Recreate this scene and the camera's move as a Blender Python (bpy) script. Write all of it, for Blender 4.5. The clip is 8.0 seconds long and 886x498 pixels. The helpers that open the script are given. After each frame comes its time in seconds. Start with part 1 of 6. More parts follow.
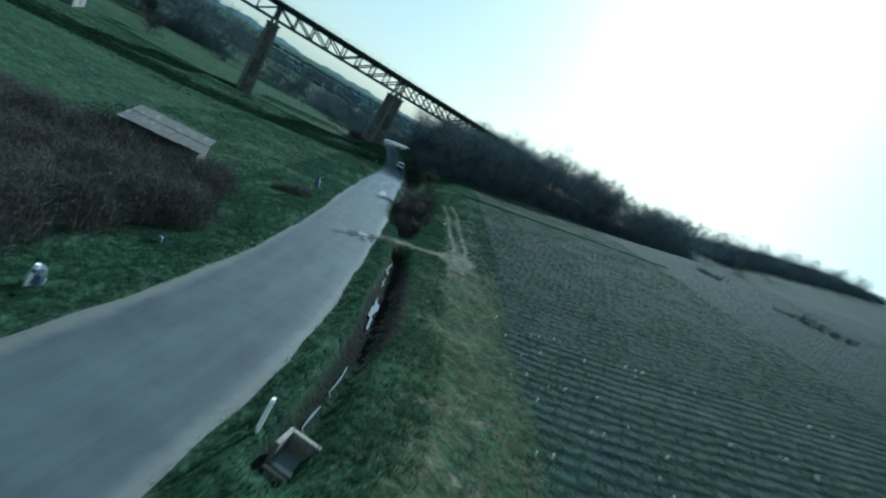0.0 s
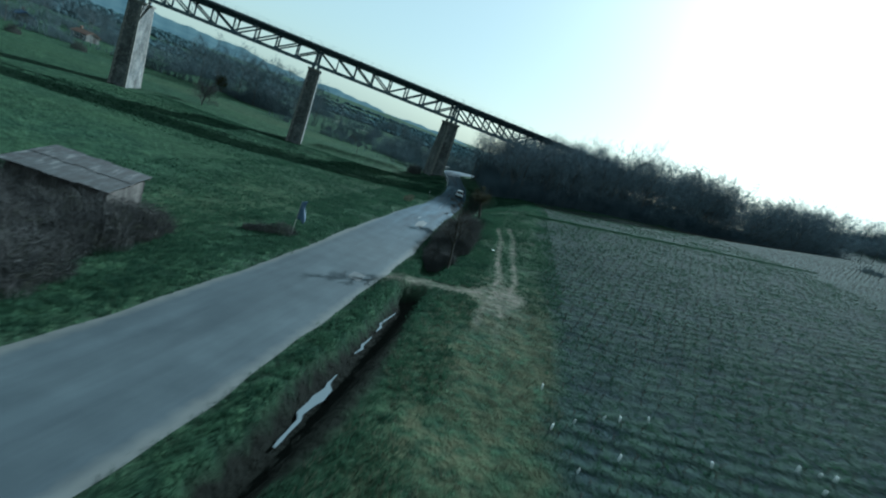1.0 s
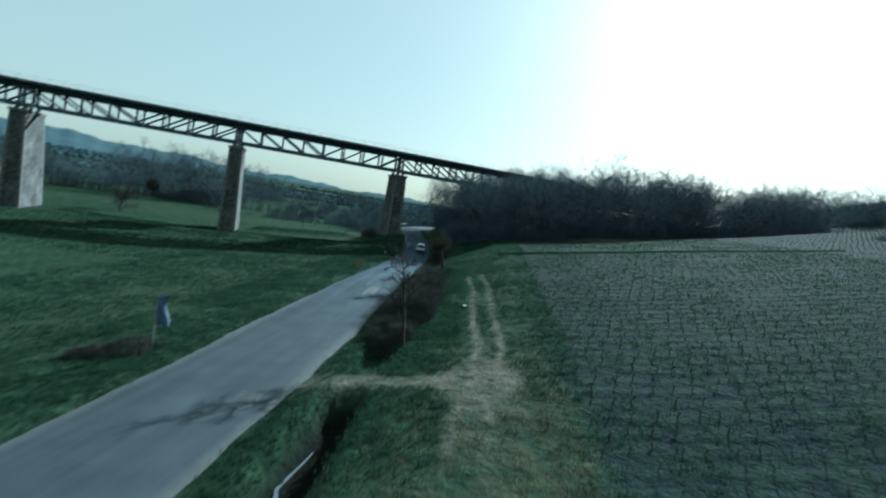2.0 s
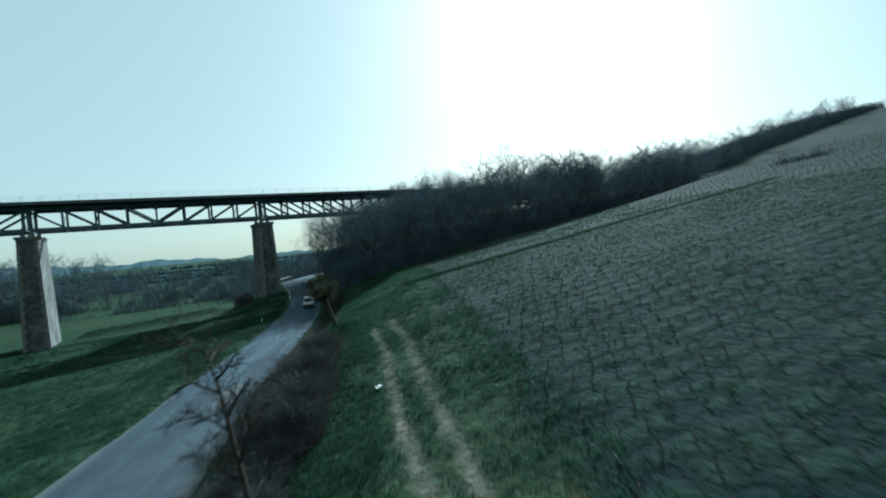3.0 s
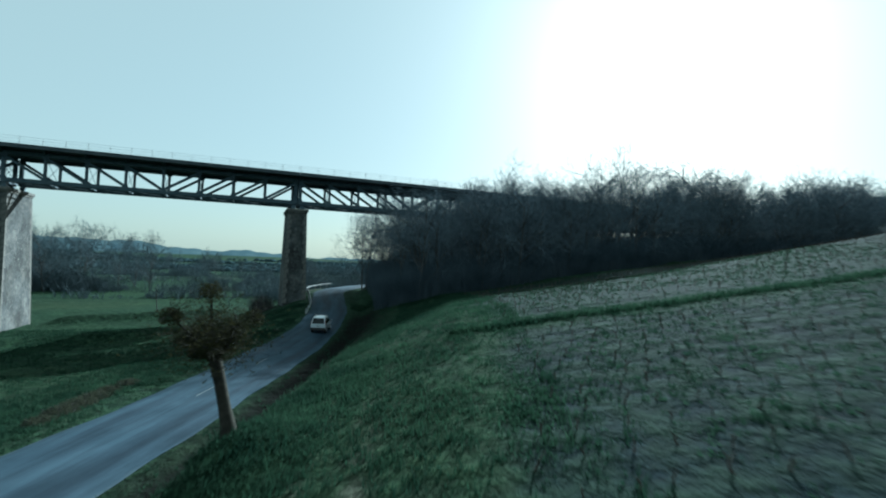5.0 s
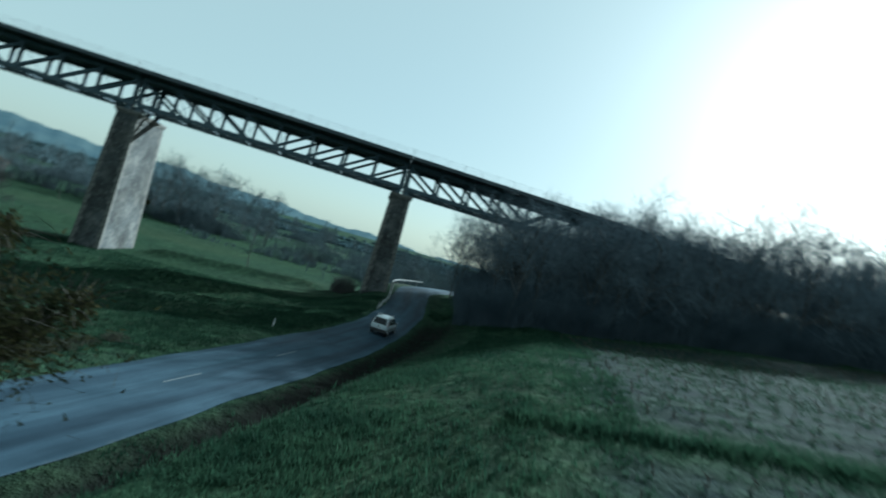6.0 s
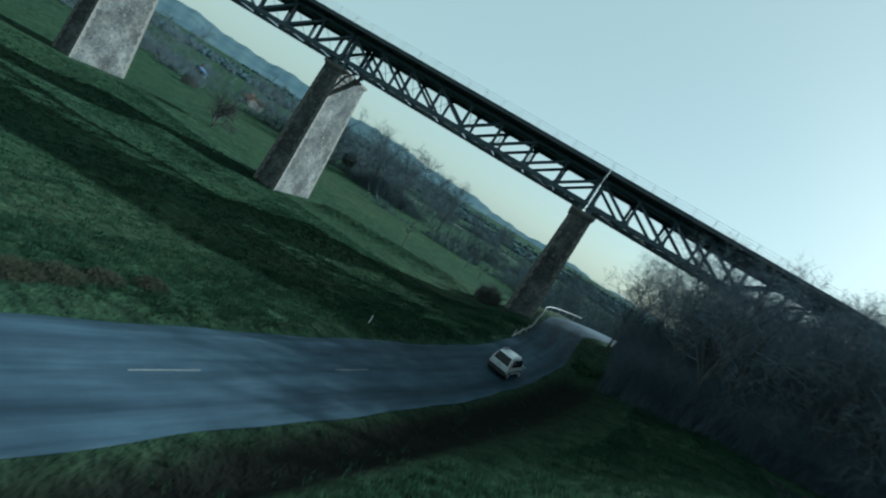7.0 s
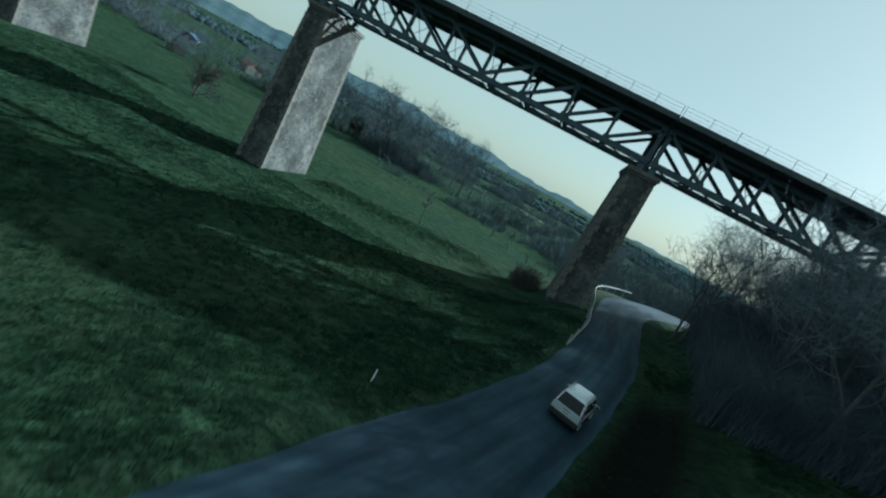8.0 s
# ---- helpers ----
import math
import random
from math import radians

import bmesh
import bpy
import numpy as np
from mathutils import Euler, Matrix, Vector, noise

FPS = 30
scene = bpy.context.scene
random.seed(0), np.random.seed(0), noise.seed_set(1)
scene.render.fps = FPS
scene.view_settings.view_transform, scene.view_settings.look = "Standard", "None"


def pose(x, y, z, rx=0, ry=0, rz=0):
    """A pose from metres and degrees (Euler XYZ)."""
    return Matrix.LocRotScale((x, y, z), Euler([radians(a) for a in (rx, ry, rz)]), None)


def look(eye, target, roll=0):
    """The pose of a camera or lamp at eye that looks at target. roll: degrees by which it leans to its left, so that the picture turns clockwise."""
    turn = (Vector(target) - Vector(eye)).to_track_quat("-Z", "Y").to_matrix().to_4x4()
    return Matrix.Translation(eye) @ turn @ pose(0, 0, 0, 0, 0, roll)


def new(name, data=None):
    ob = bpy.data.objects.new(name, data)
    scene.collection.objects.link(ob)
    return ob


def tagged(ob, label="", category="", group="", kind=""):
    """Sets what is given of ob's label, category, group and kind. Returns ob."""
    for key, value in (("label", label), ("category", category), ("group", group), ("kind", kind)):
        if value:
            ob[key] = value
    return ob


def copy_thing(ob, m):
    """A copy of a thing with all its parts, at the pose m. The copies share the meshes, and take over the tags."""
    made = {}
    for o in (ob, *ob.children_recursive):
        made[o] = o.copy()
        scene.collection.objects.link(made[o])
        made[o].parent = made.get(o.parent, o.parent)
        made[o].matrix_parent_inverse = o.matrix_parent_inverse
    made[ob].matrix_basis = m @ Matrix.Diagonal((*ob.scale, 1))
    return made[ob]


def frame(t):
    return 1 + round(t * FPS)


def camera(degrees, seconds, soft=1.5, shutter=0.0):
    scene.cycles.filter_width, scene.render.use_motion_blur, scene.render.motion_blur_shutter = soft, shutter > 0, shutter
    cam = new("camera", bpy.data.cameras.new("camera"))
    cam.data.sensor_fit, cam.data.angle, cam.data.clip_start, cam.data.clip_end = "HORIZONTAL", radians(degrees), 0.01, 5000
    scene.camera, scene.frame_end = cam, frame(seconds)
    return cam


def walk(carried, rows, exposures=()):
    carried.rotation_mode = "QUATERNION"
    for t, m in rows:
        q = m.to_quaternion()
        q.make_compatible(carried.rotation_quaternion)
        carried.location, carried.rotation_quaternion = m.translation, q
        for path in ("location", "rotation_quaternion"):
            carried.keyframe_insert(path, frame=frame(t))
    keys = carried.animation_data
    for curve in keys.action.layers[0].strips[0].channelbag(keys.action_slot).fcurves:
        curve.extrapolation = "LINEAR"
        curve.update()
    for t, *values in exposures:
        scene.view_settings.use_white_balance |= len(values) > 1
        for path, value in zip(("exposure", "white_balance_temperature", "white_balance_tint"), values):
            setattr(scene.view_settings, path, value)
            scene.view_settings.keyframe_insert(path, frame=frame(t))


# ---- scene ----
cam = camera(84.1, 8.0, soft=2.0, shutter=0.4)
PATH = [
    (0, (-1.516, -0.377, 10.377), (-0.530, 1.319, 9.990), 30.3),
    (0.5, (4.151, 3.836, 10.647), (4.869, 5.645, 10.186), 25.0),
    (1, (8.592, 9.089, 9.725), (9.188, 10.951, 9.303), 20.9),
    (1.2, (9.978, 11.229, 9.369), (10.539, 13.109, 8.978), 19.0),
    (2.3, (14.935, 22.245, 7.879), (15.686, 24.096, 7.780), 4.6),
    (2.5, (15.980, 24.689, 7.673), (16.839, 26.494, 7.607), 1.6),
    (3, (19.044, 31.492, 7.365), (20.051, 33.220, 7.326), -5.4),
    (3.5, (21.819, 37.101, 7.378), (22.811, 38.838, 7.355), -4.9),
    (4, (24.723, 42.314, 7.192), (25.670, 44.076, 7.195), -2.0),
    (4.2, (25.804, 44.119, 7.085), (26.729, 45.892, 7.082), -0.8),
    (5.3, (30.585, 53.436, 6.536), (31.244, 55.323, 6.620), 4.0),
    (5.5, (31.355, 54.874, 6.578), (31.967, 56.776, 6.668), 6.0),
    (6, (32.882, 58.380, 6.828), (33.177, 60.358, 6.875), 16.4),
    (6.5, (33.856, 62.217, 7.026), (33.742, 64.212, 6.944), 26.7),
    (7, (34.262, 66.646, 7.706), (33.902, 68.602, 7.496), 32.0),
    (7.5, (33.332, 71.121, 8.028), (32.909, 73.051, 7.718), 32.1),
    (8, (31.289, 75.497, 7.970), (30.947, 77.428, 7.579), 28.7),
]
UNIT = 1.3                            # metres to one unit of the plan below
walk(cam, [(t, look(Vector(e) * UNIT, Vector(g) * UNIT, r)) for t, e, g, r in PATH], [(0, 1.16, 4600, -6), (2.5, 1.18, 4740, -6), (5.5, 1.2, 4780, -6), (8, 1.02, 4880, -6)])

# ---------------------------------------------------------------- world and sun
SUN_AZ, SUN_EL = 46.0, 25.5          # degrees east of +y, and above the horizon
world = bpy.data.worlds.new("sky")
scene.world = world
world.use_nodes = True
wt = world.node_tree
sky = wt.nodes.new("ShaderNodeTexSky")
sky.sky_type = 'NISHITA'
sky.sun_disc = False
sky.sun_elevation, sky.sun_rotation = radians(SUN_EL), radians(SUN_AZ)
sky.air_density, sky.dust_density, sky.ozone_density = 1.0, 2.0, 1.5
# thin high haze whitens the blue evenly
haze = wt.nodes.new("ShaderNodeMix")
haze.data_type = 'RGBA'
haze.inputs[0].default_value = 0.78
wt.links.new(sky.outputs[0], haze.inputs[6])
haze.inputs[7].default_value = (3.5, 3.58, 2.7, 1)
wt.links.new(haze.outputs[2], wt.nodes["Background"].inputs[0])
wt.nodes["Background"].inputs[1].default_value = 0.079
sun = new("sun", bpy.data.lights.new("sun", 'SUN'))
sun.data.energy, sun.data.angle, sun.data.color = 5.4, radians(0.6), (1.0, 0.93, 0.78)
ca, sa = math.cos(radians(SUN_AZ)), math.sin(radians(SUN_AZ))
sun.matrix_world = look((sa * 90, ca * 90, 90 * math.tan(radians(SUN_EL))), (0, 0, 0))

# ---------------------------------------------------------------- material helpers
def mat(name, rough=0.8, metal=0.0, spec=0.3):
    m = bpy.data.materials.new(name)
    m.use_nodes = True
    b = m.node_tree.nodes["Principled BSDF"]
    b.inputs["Roughness"].default_value = rough
    b.inputs["Metallic"].default_value = metal
    b.inputs["Specular IOR Level"].default_value = spec
    return m, m.node_tree, b


def node(nt, kind, **kw):
    n = nt.nodes.new(kind)
    for k, v in kw.items():
        n.inputs[k].default_value = v
    return n


def coords(nt):
    return nt.nodes.new("ShaderNodeTexCoord").outputs["Object"]


def noise_tex(nt, vec, scale, detail=4.0, rough=0.55):
    n = node(nt, "ShaderNodeTexNoise", Scale=scale, Detail=detail, Roughness=rough)
    nt.links.new(vec, n.inputs["Vector"])
    return n.outputs["Fac"]


def ramp(nt, fac, stops):
    r = nt.nodes.new("ShaderNodeValToRGB")
    el = r.color_ramp.elements
    while len(el) < len(stops):
        el.new(0.5)
    for k, (p, c) in enumerate(stops):
        el[k].position = p
        el[k].color = (*c, 1) if len(c) == 3 else c
    nt.links.new(fac, r.inputs[0])
    return r.outputs[0]


def mix(nt, fac, a, b, mode='MIX'):
    n = nt.nodes.new("ShaderNodeMix")
    n.data_type, n.blend_type = 'RGBA', mode
    for sock, v in ((n.inputs[0], fac), (n.inputs[6], a), (n.inputs[7], b)):
        if isinstance(v, bpy.types.NodeSocket):
            nt.links.new(v, sock)
        elif isinstance(v, tuple):
            sock.default_value = (*v, 1)
        else:
            sock.default_value = v
    return n.outputs[2]


def maths(nt, op, a, b=0.0):
    n = nt.nodes.new("ShaderNodeMath")
    n.operation = op
    n.use_clamp = False
    for sock, v in ((n.inputs[0], a), (n.inputs[1], b)):
        if isinstance(v, bpy.types.NodeSocket):
            nt.links.new(v, sock)
        else:
            sock.default_value = v
    return n.outputs[0]


def bump(nt, b, height, strength=0.5, dist=0.05):
    n = node(nt, "ShaderNodeBump", Strength=strength, Distance=dist)
    nt.links.new(height, n.inputs["Height"])
    nt.links.new(n.outputs[0], b.inputs["Normal"])


def simple(name, c1, c2, scale=3.0, rough=0.8, metal=0.0, bumps=0.3, spec=0.3, vary=0.0, fine=0.0):
    m, nt, b = mat(name, rough, metal, spec)
    v = coords(nt)
    f = noise_tex(nt, v, scale)
    col = mix(nt, ramp(nt, f, [(0.32, (0, 0, 0)), (0.68, (1, 1, 1))]), c1, c2)
    if fine:
        col = mix(nt, 0.35, col, ramp(nt, noise_tex(nt, v, fine, 2), [(0.35, (0.25, 0.25, 0.25)), (0.65, (1, 1, 1))]), 'MULTIPLY')
    if vary:
        o = nt.nodes.new("ShaderNodeObjectInfo")
        h = node(nt, "ShaderNodeHueSaturation")
        nt.links.new(maths(nt, 'ADD', maths(nt, 'MULTIPLY', o.outputs["Random"], vary), 1 - vary / 2), h.inputs["Value"])
        nt.links.new(col, h.inputs["Color"])
        col = h.outputs[0]
    nt.links.new(col, b.inputs["Base Color"])
    if bumps:
        bump(nt, b, noise_tex(nt, v, scale * 6), bumps, 0.02)
    return m


# ---------------------------------------------------------------- the lie of the land
ROAD = np.array([(-65.05, -72.78), (-43.05, -50.78), (-22.98, -22.68), (-11.15, -3.65), (-1.56, 11.56), (4.26, 21.78), (8.93,
                 31.85), (13.22, 41.83), (18.25, 54.34), (22.9, 65.99), (27.43, 76.46), (32.61, 89.7), (36.2, 100.33), (38.42,
                 109.2), (39.55, 117.27), (41.73, 127.31), (47.1, 136.3), (55.9, 143.3), (66.9, 147.3), (84.98, 151.39),
                 (109.98, 152.39)], float)


def spline(pts, step=24):
    out = []
    for k in range(1, len(pts) - 2):
        p0, p1, p2, p3 = pts[k - 1:k + 3]
        for j in range(step):
            u = j / step
            out.append(0.5 * ((2 * p1) + (p2 - p0) * u + (2 * p0 - 5 * p1 + 4 * p2 - p3) * u * u + (3 * p1 - p0 - 3 * p2 + p3) * u ** 3))
    return np.array(out)


CENTRE = spline(ROAD)
TANGENT = np.gradient(CENTRE, axis=0)
TANGENT /= np.linalg.norm(TANGENT, axis=1)[:, None]
RIGHT = np.stack([TANGENT[:, 1], -TANGENT[:, 0]], 1)


def step01(a, b, x):
    u = np.clip((x - a) / (b - a), 0, 1)
    return u * u * (3 - 2 * u)


def road_z(y):
    """Height of the road, which climbs under the viaduct."""
    return 2.0 * step01(92, 126, y) + 0.5 * step01(126, 150, y)


def half_width(y):
    return np.interp(y, [8, 18, 28, 38, 48, 58, 68, 78, 88, 98, 108, 118], [2.97, 2.96, 2.72, 2.7, 2.9, 2.63, 2.41, 2.2, 2.31, 2.07, 2.06, 2.04])


def lateral(x, y):
    """Signed distance from the road's middle (right is positive), and the nearest middle point."""
    x, y = np.atleast_1d(np.asarray(x, float)), np.atleast_1d(np.asarray(y, float))
    d, k = np.empty(x.shape), np.empty(x.shape, int)
    for s in range(0, len(x), 20000):
        dx = x[s:s + 20000, None] - CENTRE[None, :, 0]
        dy = y[s:s + 20000, None] - CENTRE[None, :, 1]
        q = dx * dx + dy * dy
        j = q.argmin(1)
        r = np.arange(len(j))
        side = dx[r, j] * RIGHT[j, 0] + dy[r, j] * RIGHT[j, 1]
        k[s:s + 20000] = j
        d[s:s + 20000] = np.sign(side) * np.sqrt(q[r, j])
    return d, k


def waves(x, y):
    return (0.5 * np.sin(x * 0.21 + 1.3 * np.sin(y * 0.13)) + 0.5 * np.sin(y * 0.27 + 1.7 * np.sin(x * 0.11 + 2))
            + 0.35 * np.sin(x * 0.73 + y * 0.41) * np.sin(y * 0.67 - x * 0.29))


DITCH_D = 5.0


def ditch_shape(d, y):
    """Depth of the ditch beside the road: deep and wet at first, then a shallow swale under scrub."""
    open_part = step01(12.2, 13.5, y) * (1 - step01(39.2, 40.4, y))
    later = step01(42.0, 43.5, y) * (1 - step01(62, 72, y))
    behind = 1 - step01(8.0, 9.5, y)
    depth = 1.15 * open_part + 0.65 * later + 0.9 * behind
    width = 0.80
    return depth * np.exp(-((d - DITCH_D) / width) ** 4)


def height(x, y):
    x, y = np.atleast_1d(np.asarray(x, float)), np.atleast_1d(np.asarray(y, float))
    d, k = lateral(x, y)
    cy = CENTRE[k, 1]
    zr = road_z(cy)
    # right: bank and hillside
    z12 = np.interp(cy, [-80, 20, 36, 52, 66, 76, 90, 104, 118, 160], [0.8, 0.9, 1.1, 2.1, 3.1, 3.9, 3.6, 2.6, 3.2, 4.0])
    # away from the lane the hillside no longer follows its bends
    z12 = z12 + (3.4 - z12) * step01(15, 60, np.maximum(d, 0))
    slope = 0.172 * np.interp(y, [-100, 20, 60, 80, 104, 125, 200], [0.95, 0.95, 1.0, 1.0, 0.62, 0.75, 0.8])
    dr = np.maximum(d, 0)
    slope = slope + (0.178 - slope) * step01(50, 150, dr)
    flat = np.interp(cy, [40, 60], [0.0, 1.0])
    bank_a = z12 * step01(2.6, 13.5, dr)
    bank_b = z12 * np.interp(dr, [2.4, 3.0, 3.7, 4.3, 5.3, 6.2, 8.0, 12.0], [0, -0.08, -0.12, -0.01, 0.25, 0.36, 0.55, 1.0])
    bank = bank_a * (1 - flat) + bank_b * flat
    hill = slope * 330 * (1 - np.exp(-np.maximum(dr - 12, 0) / 330))
    hill = hill + 0.106 * 30 * np.log1p(np.exp(np.clip((dr - 85) / 30, -30, 6)))
    right = bank + hill - ditch_shape(d, cy)
    # left: verge, then meadow falling to the valley floor
    dl = np.maximum(-d, 0)
    zfloor = np.interp(dl, [0, 3.2, 6, 12, 34, 80, 300, 5000], [0, 0, -0.35, -1.15, -2.45, -3.0, -3.6, -4.0])
    fall = -(zr) * step01(3.0, 9.0, dl)
    left = zfloor + fall
    z = np.where(d > 0, right + zr * (1 - step01(15, 60, d)), left + zr)
    # the valley ahead, and the far ridge
    far = np.hypot(x - 20, y - 60)
    ahead = step01(128, 165, y) * (1 - step01(30, 75, x - (y - 150) * 0.35))
    z = z * (1 - ahead) + (-3.2) * ahead
    side = step01(140, 60, x - y * 0.3)
    z = z + side * (9 * step01(480, 1300, far) + 6 * step01(1200, 2600, far)
                    + step01(300, 700, far) * 2.5 * np.sin(x * 0.006 + 1.0) * np.sin(y * 0.005))
    # low earth banks in the meadow by the viaduct
    z = z + 0.9 * np.exp(-((y - 121.5 - 0.12 * (x - 8)) / 1.5) ** 2) * step01(7, 10, x) * (1 - step01(26, 31, x))
    z = z + 0.7 * np.exp(-((y - 106 + 0.10 * (x - 10)) / 2.2) ** 2) * step01(-40, -5, x) * (1 - step01(22, 28, x))
    # the pollard's root mound on the bank
    z = z + 0.75 * np.exp(-(((x - 29.3) / 1.6) ** 2 + ((y - 64.4) / 2.2) ** 2))
    off = step01(2.6, 6.0, np.abs(d))
    z = z + off * waves(x, y) * (0.10 + 0.05 * step01(20, 60, np.abs(d)) * (d < 0)) * (1 - step01(70, 120, far))
    # bed below the asphalt
    under = 1 - step01(half_width(cy) + 0.1, half_width(cy) + 0.9, np.abs(d))
    return z * (1 - under) + (zr - 0.09) * under


def ground_z(x, y):
    return float(height(x, y)[0])


def graded(a, b, stepsize, lo, hi, grow):
    mid = list(np.arange(a, b + 1e-6, stepsize))
    s = stepsize
    while mid[-1] < hi:
        s *= grow
        mid.append(mid[-1] + s)
    s = stepsize
    while mid[0] > lo:
        s *= grow
        mid.insert(0, mid[0] - s)
    return np.array(mid)


# ---------------------------------------------------------------- mesh helpers
class Geo:
    """Collects vertices and faces of one mesh."""

    def __init__(self):
        self.v, self.f = [], []

    def box(self, size, at=(0, 0, 0), turn=None, taper=1.0):
        m = turn.to_3x3() if turn else Matrix.Identity(3)
        n = len(self.v)
        a, b, c = (q / 2 for q in size)
        for zz, k in ((-c, 1.0), (c, taper)):
            for xx, yy in ((-a, -b), (a, -b), (a, b), (-a, b)):
                self.v.append(tuple(m @ Vector((xx * k, yy * k, zz)) + Vector(at)))
        for q in ((0, 3, 2, 1), (4, 5, 6, 7), (0, 1, 5, 4), (1, 2, 6, 5), (2, 3, 7, 6), (3, 0, 4, 7)):
            self.f.append(tuple(n + i for i in q))
        return self

    def beam(self, p, q, w, h, up=(0, 0, 1)):
        """A rectangular bar from p to q, w wide across and h deep."""
        p, q = Vector(p), Vector(q)
        ax = (q - p).normalized()
        side = ax.cross(Vector(up))
        if side.length < 1e-4:
            side = Vector((1, 0, 0))
        side.normalize()
        top = side.cross(ax)
        n = len(self.v)
        for e in (p, q):
            for sx, sz in ((-1, -1), (1, -1), (1, 1), (-1, 1)):
                self.v.append(tuple(e + side * (sx * w / 2) + top * (sz * h / 2)))
        for f in ((0, 1, 2, 3), (7, 6, 5, 4), (0, 4, 5, 1), (1, 5, 6, 2), (2, 6, 7, 3), (3, 7, 4, 0)):
            self.f.append(tuple(n + i for i in f))
        return self

    def tube(self, pts, radii, sides=6, cap=True):
        pts = [Vector(p) for p in pts]
        start = len(self.v)
        for k, p in enumerate(pts):
            ax = (pts[min(k + 1, len(pts) - 1)] - pts[max(k - 1, 0)]).normalized()
            u = ax.orthogonal().normalized()
            w = ax.cross(u)
            for j in range(sides):
                a = 2 * math.pi * j / sides
                self.v.append(tuple(p + (u * math.cos(a) + w * math.sin(a)) * radii[k]))
        for k in range(len(pts) - 1):
            for j in range(sides):
                a, b = start + k * sides + j, start + k * sides + (j + 1) % sides
                self.f.append((a, b, b + sides, a + sides))
        if cap:
            self.f.append(tuple(start + j for j in reversed(range(sides))))
            self.f.append(tuple(start + (len(pts) - 1) * sides + j for j in range(sides)))
        return self

    def mesh(self, name, material, smooth=False):
        me = bpy.data.meshes.new(name)
        me.from_pydata(self.v, [], self.f)
        me.materials.append(material)
        if smooth:
            me.polygons.foreach_set("use_smooth", [True] * len(me.polygons))
        me.update()
        return me

    def make(self, name, material, parent=None, label="", smooth=False, bevel=0.0):
        ob = new(name, self.mesh(name, material, smooth))
        if parent:
            ob.parent = parent
        if label:
            ob["label"] = label
        if bevel:
            b = ob.modifiers.new("bevel", 'BEVEL')
            b.width, b.segments, b.limit_method = bevel, 2, 'ANGLE'
        return ob


def thing(name, at, label, category, group="", turn=0.0, kind=""):
    ob = new(name)
    ob.matrix_world = pose(*at, 0, 0, turn)
    return tagged(ob, label, category, group, kind)


def raw(name, verts, faces, material, smooth=False):
    me = bpy.data.meshes.new(name)
    me.from_pydata(np.asarray(verts).tolist() if not isinstance(verts, list) else verts, [], np.asarray(faces).tolist() if not isinstance(faces, list) else faces)
    me.materials.append(material)
    if smooth:
        me.polygons.foreach_set("use_smooth", [True] * len(me.polygons))
    me.update()
    return me

